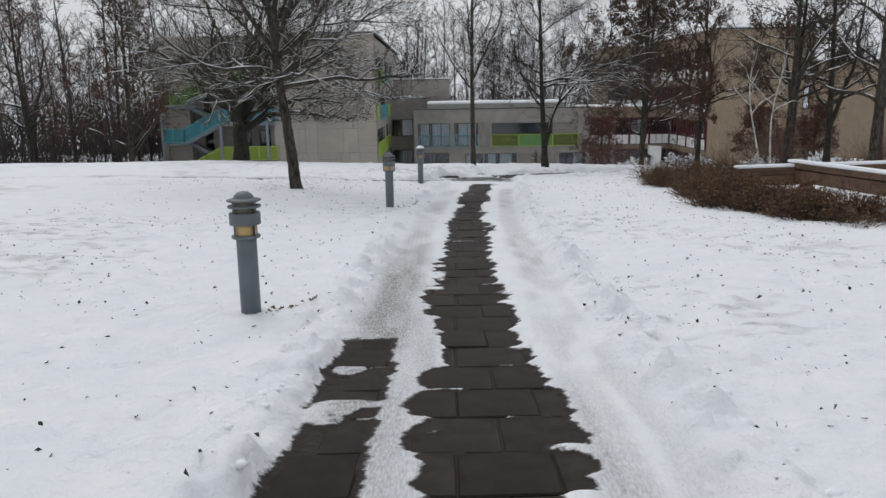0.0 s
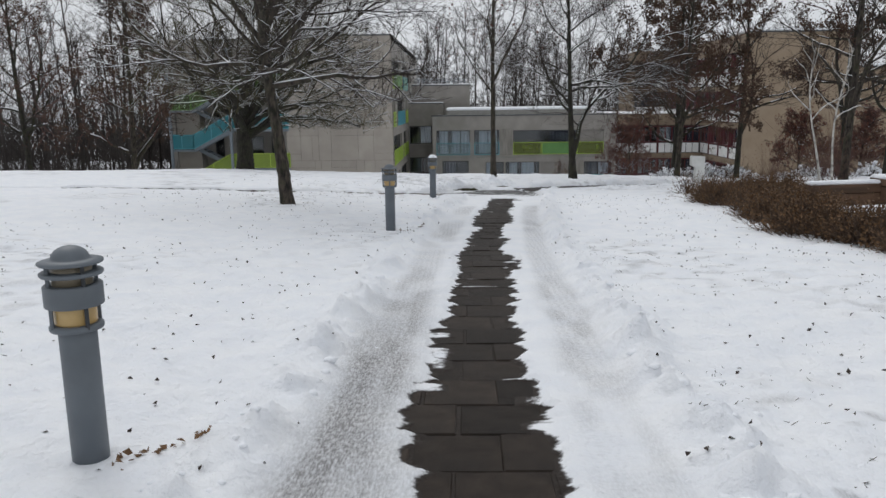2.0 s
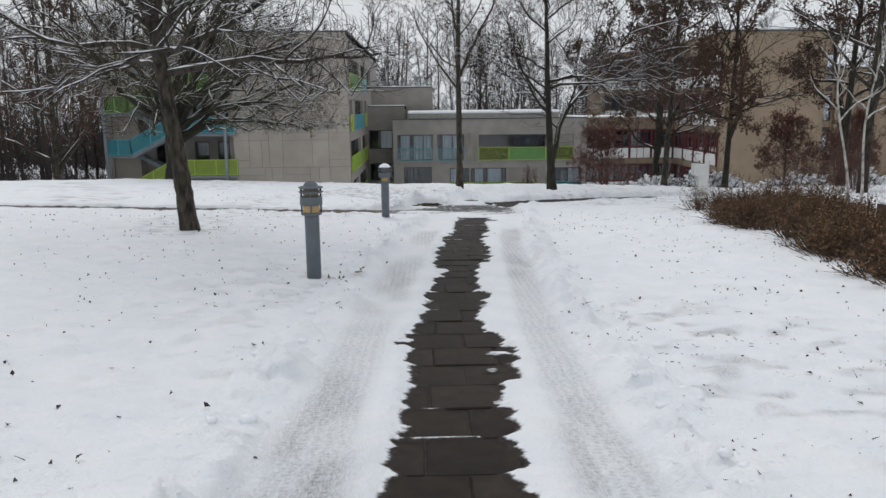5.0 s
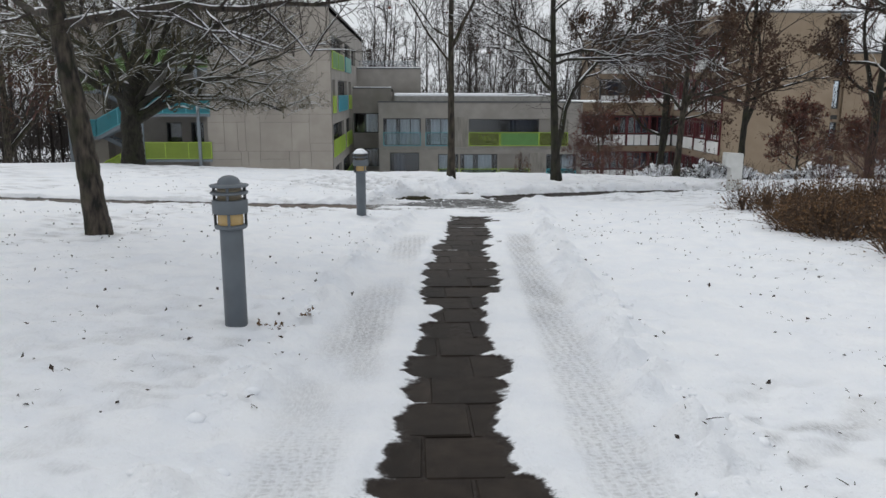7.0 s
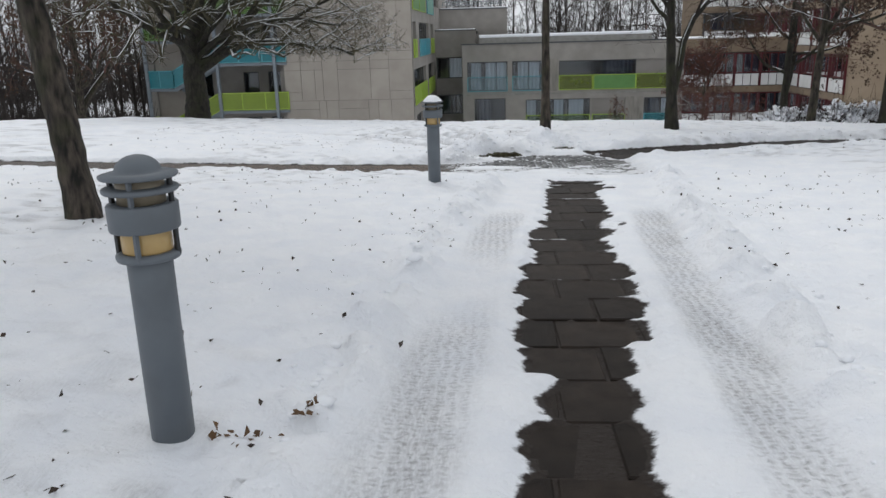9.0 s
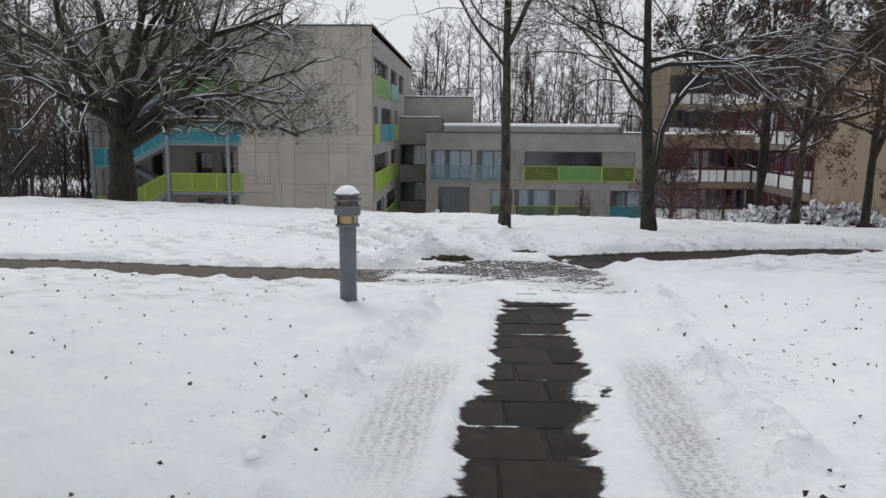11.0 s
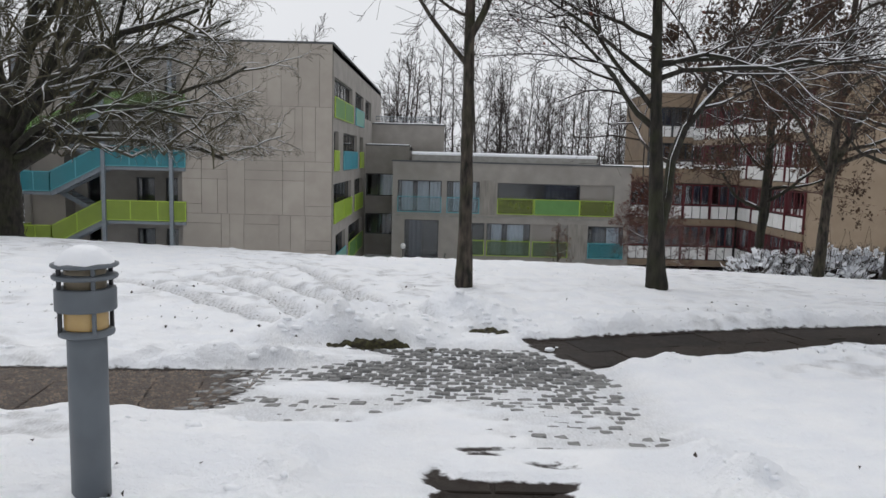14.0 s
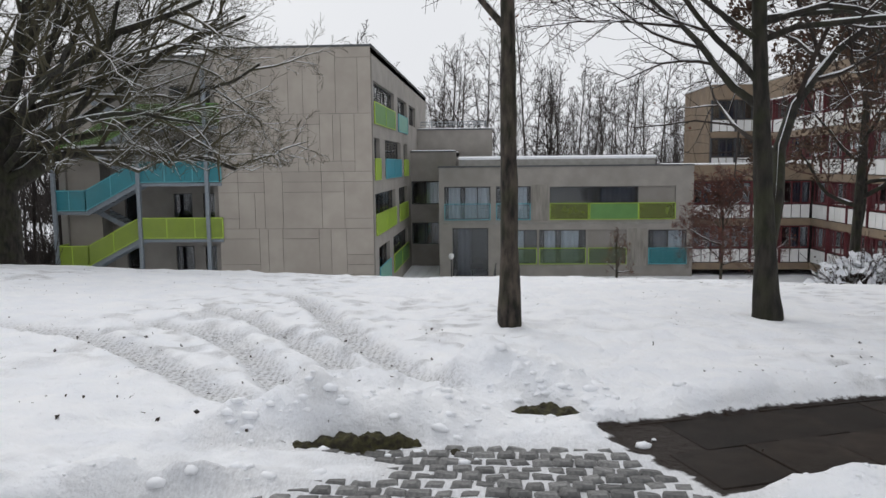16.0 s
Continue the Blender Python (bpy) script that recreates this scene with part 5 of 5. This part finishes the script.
BED = [shrub_mesh(80 + k, 0.5, 36, 240, HEATHER, BROWN_LEAF, 0.0075) for k in range(3)]
rng = rs(47)
shrubs = []
for i in range(150):
    y = rng.uniform(10.4, 23.6)
    edge = float(np.interp(y, [10.2, 11.8, 13.7, 16.4, 19.3, 22.4, 24], [6.2, 5.0, 4.75, 4.95, 5.3, 5.7, 6.6]))
    x = edge + 0.25 + (1.3 if y < 17.6 else 2.8) * rng.rand() ** 1.2
    if 6.9 < x < 8.2 and 14 < y < 17.4:
        continue
    k = i % 3
    s = thing("shrub", "low brown deciduous shrub in the planting bed", "shrub", "shrubs in the bed", at=pose(x, y, snow_top(x, y) - 0.05, rng.uniform(-8, 8), rng.uniform(-8, 8), rng.uniform(0, 360)) @ Matrix.Diagonal((1.0, 1.0, rng.uniform(0.4, 1.0), 1)))
    part("crown", BED[k][0], HEATHER, s)
    tagged(part("foliage", BED[k][1], BROWN_LEAF, s), kind="stuff")

TALL = shrub_mesh(95, 2.6, 40, 500, TWIG_RED, BROWN_LEAF, 0.008)
for x, y, k in ((9.9, 26.8, 0.45), (11.4, 26.6, 0.5), (13.2, 29.2, 0.85), (14.6, 26.2, 0.45), (16.6, 28.6, 0.6), (20.4, 29.6, 0.7), (15.2, 34.0, 0.8)):
    s = thing("shrub", "tall bare shrub with brown leaves before the tan wing", "shrub", "tall shrubs on the slope", at=pose(x, y, land1(x, y), 0, 0, 57 * x) @ Matrix.Diagonal((k, k, k, 1)))
    part("crown", TALL[0], TWIG_RED, s)
    tagged(part("foliage", TALL[1], BROWN_LEAF, s), kind="stuff")
# timber frames of the raised beds
timber = thing("timber_bed_frame", "weathered timber bed frame with snow on its beams", "planter")
for a, b, w, h in (((6.6, 17.0, -0.42), (12.5, 17.4, -0.36), 0.2, 0.16), ((8.0, 17.3, -0.3), (8.9, 11.5, -0.26), 0.24, 0.12), ((6.6, 17.0, -0.62), (12.5, 17.4, -0.6), 0.18, 0.22),
                   ((8.0, 17.3, -0.52), (8.9, 11.5, -0.48), 0.2, 0.26)):
    part("beam", beam(bmesh.new(), a, b, w, h), TIMBER, timber)
for a, b, w in (((6.6, 17.0, -0.31), (12.5, 17.4, -0.25), 0.22), ((8.0, 17.3, -0.21), (8.9, 11.5, -0.17), 0.26)):
    bm = beam(bmesh.new(), a, b, w, 0.07)
    bmesh.ops.bevel(bm, geom=bm.edges[:], offset=0.025, segments=2, affect="EDGES")
    part("snow", bm, SNOW_PLAIN, timber, "snow on the beam")
for x, y, z in ((6.7, 17.0, -1.0), (9.5, 17.2, -1.0), (8.1, 16.8, -0.95), (8.8, 12.0, -0.8)):
    part("stake", boxes((x - 0.07, x + 0.07, y - 0.07, y + 0.07, z, -0.35)), TIMBER, timber)

# snowy evergreen shrubs below the crest, before the tan wing
SNOWY = shrub_mesh(90, 1.0, 70, 420, TWIG, DARK_LEAF, 0.01)
rng = rs(48)
tips = [(rng.normal(0, 0.45), rng.normal(0, 0.45)) for i in range(240)]
pts = [np.array([a, b, 0.95 - 0.9 * (a * a + b * b) + rng.normal(0, 0.08)]) for a, b in tips]
v, f = leaf_cards(pts, 0.2, rng)
SNOWY_TOP = raw("shrub_snow", v, f, SNOW_PLAIN, False)
for i in range(26):
    x, y = 9.8 + 14 * rng.rand(), 40.5 + 3.5 * rng.rand()
    s = thing("shrub", "snow-laden shrub below the crest of the bank", "shrub", "snowy shrubs on the bank", at=pose(x, y, land1(x, y), 0, 0, rng.uniform(0, 360)) @ Matrix.Diagonal((1.3, 1.3, rng.uniform(0.9, 1.3), 1)))
    part("crown", SNOWY[0], TWIG, s)
    tagged(part("foliage", SNOWY[1], DARK_LEAF, s), kind="stuff")
    tagged(part("snow_cover", SNOWY_TOP, SNOW_PLAIN, s, "clumps of snow"), kind="stuff")

# pale stone marker by the cross path
z = land1(7.35, 26.1)
marker = thing("stone_marker", "pale stone marker slab standing in the snow", "marker", at=pose(7.35, 26.1, z, 0, 0, 8))
bm = bmesh.new()
outline = [(-0.1, -0.1), (0.19, -0.1), (0.19, 0.92), (-0.24, 0.95), (-0.24, 0.66), (-0.1, 0.6)]
lo = [bm.verts.new((a, -0.08, b)) for a, b in outline]
hi = [bm.verts.new((a, 0.08, b)) for a, b in outline]
bm.faces.new(lo)
bm.faces.new(hi[::-1])
for i in range(6):
    bm.faces.new((lo[i], lo[i - 1], hi[i - 1], hi[i]))
bmesh.ops.recalc_face_normals(bm, faces=bm.faces[:])
bmesh.ops.bevel(bm, geom=bm.edges[:], offset=0.012, segments=2, affect="EDGES")
part("slab", bm, STONE, marker)


# ---- bollard lights ----
def bollard():
    b = thing("bollard_light", "grey metal bollard light with louvred head and amber lens", "bollard", "bollards along the path")
    part("shaft", turned([(0.079, -0.15), (0.079, 0.705), (0.076, 0.71)], 28), POST, b)
    part("flange", turned([(0.074, 0.7), (0.108, 0.705), (0.111, 0.712), (0.111, 0.724), (0.095, 0.732)], 28), POST, b)
    part("lens", turned([(0.084, 0.728), (0.087, 0.74), (0.087, 0.815), (0.084, 0.825)], 28), AMBER, b, "amber lens")
    part("collar", turned([(0.095, 0.812), (0.119, 0.812), (0.121, 0.817), (0.121, 0.9), (0.117, 0.905), (0.095, 0.905)], 28), POST, b)
    part("inner_lens", turned([(0.082, 0.905), (0.082, 1.0)], 24), OPAL, b, "weathered inner lens")
    part("louvre", turned([(0.08, 0.938), (0.124, 0.944), (0.129, 0.95), (0.129, 0.958), (0.124, 0.962), (0.08, 0.964)], 28), POST, b)
    dome = [(0.128, 0.994), (0.132, 0.998), (0.132, 1.006), (0.1, 1.014), (0.08, 1.016)] + [(0.078 * math.cos(a), 1.016 + 0.056 * math.sin(a)) for a in (0.15, 0.4, 0.65, 0.9, 1.15, 1.4, 1.55)]
    part("dome_cap", turned([(0.07, 0.994)] + dome, 28), POST, b)
    for i in range(4):
        a = 2 * math.pi * (i + 0.35) / 4
        x, y = 0.103 * math.cos(a), 0.103 * math.sin(a)
        part("rod", boxes((x - 0.008, x + 0.008, y - 0.008, y + 0.008, 0.715, 1.0), bevel=0.002), POST_DARK if i % 2 else POST, b)
    return b


post = bollard()
first = (-1.52, 5.88)
post.matrix_world = pose(*first, -0.39, 0, 0, 20)
for x, y, z, turn in ((-1.005, 14.8, -0.77, 65), (-0.585, 21.74, -1.11, 100)):
    c = copy_thing(post, pose(x, y, z, 0, 0, turn))
    if y > 20:
        cap = turned([(0.124, 1.0), (0.114, 1.014), (0.095, 1.04), (0.072, 1.062), (0.044, 1.078), (0.015, 1.083)], 20)
        for v in cap.verts:
            v.co.x += 0.01 * math.sin(v.co.y * 60)
        part("snow_cap", cap, SNOW_PLAIN, c, "cap of snow")
        tagged(c, "grey metal bollard light wearing a cap of snow")

# torn turf before the snow heaps
for cx, cy, rx, ry in TURF:
    u, v = np.meshgrid(np.linspace(-1.25, 1.25, 90), np.linspace(-1.5, 1.5, 36))
    px, py = cx + u * rx, cy + v * ry + 0.05 * u * rx
    q = np.sqrt(u * u + v * v) + 0.9 * fbm(px * 6, py * 6, 25, 4)
    pz = land(px, py) + 0.075 * (1 - step(0.45, 1.05, q)) - 0.02 + 0.09 * fbm(px * 18, py * 18, 26, 4)
    k = np.arange(u.size).reshape(u.shape)
    f = np.stack([k[:-1, :-1], k[:-1, 1:], k[1:, 1:], k[1:, :-1]], -1).reshape(-1, 4)
    tagged(new("torn_turf", raw("torn_turf", np.stack([px, py, pz], -1).reshape(-1, 3), f, SOIL)), "torn mossy turf and soil at the edge of the paving", "turf", kind="structure")

# ---- grass blades, fallen leaves, pebbles ----
def heights(xy):
    """Height of the snow's surface at many places at once."""
    xy = np.asarray(xy, float)
    return land(xy[:, 0], xy[:, 1]) + np.maximum(0, snow_depth(xy[:, 0], xy[:, 1])[0])


rng = rs(60)
xs, ys = rng.uniform(-9, 8, 15000), 2.5 + 24 * rng.rand(15000)
xs[::3] = rng.uniform(1.6, 6, len(xs[::3]))
keep = (np.abs(xs - path_mid(ys)) > 1.0) & ((ys < 22.3) | (ys > 25.2)) & (vn(xs * 0.5, ys * 0.35, 30) * 0.6 + vn(xs * 2, ys * 2, 34) * 0.5 + 0.25 * np.exp(-((xs + 3.6) / 1.6) ** 2 - ((ys - 7.0) / 2.2) ** 2) > 0.6)
vx, vy = rng.uniform(-7, 9, 6000), 26.6 + 7.5 * rng.rand(6000)
keep2 = vn(vx * 0.8, vy * 0.8, 36) * 0.6 + vn(vx * 3, vy * 3, 37) * 0.5 > 0.55
xs, ys = np.concatenate([xs[keep], vx[keep2]]), np.concatenate([ys[keep], vy[keep2]])
zs = heights(np.stack([xs, ys], 1))
paths = []
for x, y, z in zip(xs, ys, zs):
    for k in range(rng.randint(1, 3)):
        p = np.array([x + rng.normal(0, 0.02), y + rng.normal(0, 0.02), z - 0.012])
        d = np.array([rng.normal(0, 0.8), rng.normal(0, 0.8), 0.6])
        L = rng.uniform(0.01, 0.032) * (0.6 if y > 26 else 1.0)
        paths.append(([p, p + d * L * 0.6, p + d * L + np.array([d[0], d[1], 0.1]) * L * 0.3], [0.0034, 0.0026, 0.001]))
v, f = tubes(paths, 3)
tagged(new("grass_blades", raw("grass_blades", v, f, DRY_GRASS)), "dry grass blades poking through thin snow", "grass", kind="stuff")
# clods thrown up beside the path and the cross path
cx, cy = [], []
for i in range(380):
    y = rng.uniform(2, 22.4)
    cx.append(float(path_mid(y)) + rng.choice([-1, 1]) * (1.15 + rng.normal(0, 0.12)))
    cy.append(y)
for i in range(260):
    x = rng.uniform(-6, 0) if i % 2 else rng.uniform(2.2, 7)
    cx.append(x)
    cy.append((float(left_mid(x)) + rng.choice([-0.85, 0.85]) if x < 0 else float(right_mid(x)) + rng.choice([-0.85, 0.85])) + rng.normal(0, 0.08))
for i in range(160):
    cx.append(rng.uniform(-0.6, 2.0))
    cy.append(25.6 + 0.5 * (cx[-1] > 1) + rng.normal(0, 0.25))
ch = heights(np.stack([cx, cy], 1))
ico = bmesh.new()
bmesh.ops.create_icosphere(ico, subdivisions=1, radius=1.0)
ico_v, ico_f = np.array([tuple(v.co) for v in ico.verts]), np.array([[v.index for v in f.verts] for f in ico.faces])
ico.free()
cv, cf = [], []
for k, (x, y, z) in enumerate(zip(cx, cy, ch)):
    s = 0.012 + 0.035 * rng.rand() ** 2.2
    q = ico_v * (1 + rng.normal(0, 0.16, (len(ico_v), 1))) * s * np.array([1.25, 1.0, 0.6])
    cv.append(q + np.array([x, y, z - 0.1 * s]))
    cf.append(ico_f + k * len(ico_v))
tagged(new("snow_clods", raw("snow_clods", np.concatenate(cv), np.concatenate(cf), SNOW_PLAIN)), "loose clods of snow thrown up by the plough", "snow", kind="stuff")
lx, ly = rng.uniform(-7, 7, 2600), 2.2 + 26 * rng.rand(2600) ** 1.2
keep = (np.abs(lx - path_mid(ly)) > 0.9) & ((ly < 22.5) | (ly > 25.2))
lx, ly = list(lx[keep]), list(ly[keep])
pts = [np.array(p) for p in zip(lx, ly, heights(np.stack([lx, ly], 1)) + 0.007)]
v, f = leaf_cards(pts, 0.034, rng, 0.5)
v[:, 2] = np.maximum(v[:, 2], np.repeat([p[2] for p in pts], 4) - 0.006)
tagged(new("fallen_leaves", raw("fallen_leaves", v, f, DARK_LEAF, False)), "dark wet leaves fallen on the snow", "leaves", kind="stuff")
lx, ly = [], []
for x, y in ((-1.4, 5.8), (-0.88, 14.78)):
    for i in range(30):
        a = rng.rand() ** 1.5 * 0.4
        lx.append(x + 0.03 + a)
        ly.append(y + 0.45 * a + rng.normal(0, 0.03))
pts = [np.array(p) for p in zip(lx, ly, heights(np.stack([lx, ly], 1)) + 0.007)]
v, f = leaf_cards(pts, 0.042, rng, 0.5)
v[:, 2] = np.maximum(v[:, 2], np.repeat([p[2] for p in pts], 4) - 0.006)
tagged(new("fallen_leaves", raw("fallen_leaves", v, f, BROWN_LEAF, False)), "red-brown leaves drifted against the bollards", "leaves", kind="stuff")


# ---- paving ----
def piece(w, d, h, b):
    """A paving piece: bevelled top, its top at nought."""
    x, y = w / 2, d / 2
    vs = [(-x, -y, -h), (x, -y, -h), (x, y, -h), (-x, y, -h), (-x, -y, -b), (x, -y, -b), (x, y, -b), (-x, y, -b), (-x + b, -y + b, 0), (x - b, -y + b, 0), (x - b, y - b, 0), (-x + b, y - b, 0)]
    fs = [(0, 1, 5, 4), (1, 2, 6, 5), (2, 3, 7, 6), (3, 0, 4, 7), (4, 5, 9, 8), (5, 6, 10, 9), (6, 7, 11, 10), (7, 4, 8, 11), (8, 9, 10, 11)]
    return vs, fs


slope = math.degrees(math.atan(-0.0525))
path = tagged(new("path"), "footpath of dark wet concrete slabs between snow ridges", "footpath", kind="structure")
PATH_SLAB = mesh_of("slab", *piece(0.43, SLAB_ROW - 0.009, 0.07, 0.007), SLAB)
rng = rs(61)
for row in range(50):
    y = 1.1 + SLAB_ROW * (row + 0.5)
    x = float(path_mid(y)) - 1.015 + (0.22 if row % 2 else 0.0)
    for k in range(4 if row % 2 else 5):
        xx = x + 0.22 + 0.44 * k + rng.normal(0, 0.004)
        child(new("slab", PATH_SLAB), path).matrix_world = pose(xx, y, land1(xx, y) - 0.004 + rng.normal(0, 0.003), slope + rng.normal(0, 0.4), rng.normal(0, 0.4), rng.normal(0, 0.35))
def slab_line(y):
    """Where the large slabs of the side path begin."""
    return 2.1 - 0.5 * (y - 24.85)


side_path = tagged(new("side_path"), "cleared side path of large dark wet slabs", "footpath", kind="structure")
BIG = mesh_of("slab", *piece(0.494, 0.494, 0.07, 0.005), SLAB)
x = 1.55
for i in range(34):
    mid = float(right_mid(x))
    a = math.atan2(float(right_mid(x + 0.4)) - float(right_mid(x - 0.1)), 0.5)
    for k in range(4):
        off = (k - 1.5) * 0.5
        px, py = x + (0.25 if k % 2 else 0.0) * math.cos(a) - off * math.sin(a), mid + (0.25 if k % 2 else 0.0) * math.sin(a) + off * math.cos(a)
        if px < slab_line(py) + 0.2:
            continue
        ob = child(new("slab", BIG), side_path)
        ob.matrix_world = pose(px, py, land1(px, py) - 0.004 + rng.normal(0, 0.003), rng.normal(-1.0, 0.4), rng.normal(0, 0.4), math.degrees(a) + rng.normal(0, 0.4))
    x += 0.5 * math.cos(a)
junction = tagged(new("cobbled_junction"), "junction of small grey granite cobbles filled with snow", "paving", kind="structure")
STONES = []
for k in range(5):
    vs, fs = piece(0.112 + 0.006 * (k - 2), 0.094 + 0.004 * (k % 3), 0.09, 0.016)
    r2 = rs(70 + k)
    STONES.append(([tuple(np.array(v) + r2.normal(0, 0.003, 3)) for v in vs], fs))
STONE_MESH = [mesh_of("cobble", v, f, COBBLE) for v, f in STONES]
count, rest_v, rest_f = 0, [], []
spots = []
for j in range(30):
    for i in range(30):
        x, y = -0.75 + 0.125 * i + (0.06 if j % 2 else 0) + rng.normal(0, 0.006), 22.72 + 0.105 * j + rng.normal(0, 0.006)
        if x > min(2.4, slab_line(y) - 0.06):
            continue
        spots.append((x, y))
for x, y in spots:
    m = pose(x, y, land1(x, y) + 0.002 + rng.normal(0, 0.004), slope + rng.normal(0, 2), rng.normal(0, 2), rng.normal(0, 4))
    if -0.1 < x < 2.0 and 23.6 < y < 25.3 and count < 300:
        child(new("cobble", STONE_MESH[count % 5]), junction).matrix_world = m
        count += 1
    else:
        v, f = STONES[len(rest_f) % 5]
        o = len(rest_v)
        rest_v += [tuple(m @ Vector(p)) for p in v]
        rest_f += [tuple(i + o for i in q) for q in f]
tagged(part("cobbles", mesh_of("cobbles", rest_v, rest_f, COBBLE), COBBLE, junction), kind="stuff")
left_path = tagged(new("left_path"), "cleared path of brown exposed-aggregate paving", "footpath", kind="structure")
vs, fs = piece(0.326, 1.46, 0.07, 0.004)
for i in range(70):
    x = -0.62 - 0.33 * i
    y = float(left_mid(x))
    a = math.degrees(math.atan2(float(left_mid(x + 0.5)) - float(left_mid(x - 0.5)), 1.0))
    g = []
    for p in vs:
        q = pose(x, y, 0, 0, 0, a) @ Vector(p)
        g.append((q.x, q.y, land1(q.x, q.y) - 0.004 + p[2]))
    part("paving_slab", mesh_of("paving_slab", g, fs, AGGREGATE), AGGREGATE, left_path)
pv, pf = [], []
octa = [(1, 0, 0), (0, 1, 0), (-1, 0, 0), (0, -1, 0), (0, 0, 1)]
px = -0.45 - 8 * rng.rand(14000) ** 1.4
py = left_mid(px) + rng.uniform(-0.7, 0.7, 14000)
for x, y, z in zip(px, py, land(px, py) - 0.004):
    s = rng.uniform(0.007, 0.015)
    o = len(pv)
    a = rng.uniform(0, 6.28)
    pv += [(x + s * (p[0] * math.cos(a) - p[1] * 0.7 * math.sin(a)), y + s * (p[0] * math.sin(a) + p[1] * 0.7 * math.cos(a)), z + s * 0.6 * p[2]) for p in octa]
    pf += [(o, o + 1, o + 4), (o + 1, o + 2, o + 4), (o + 2, o + 3, o + 4), (o + 3, o, o + 4)]
tagged(part("pebbles", raw("pebbles", pv, pf, PEBBLE), PEBBLE, left_path, "fine brown pebbles set in the paving"), kind="stuff")
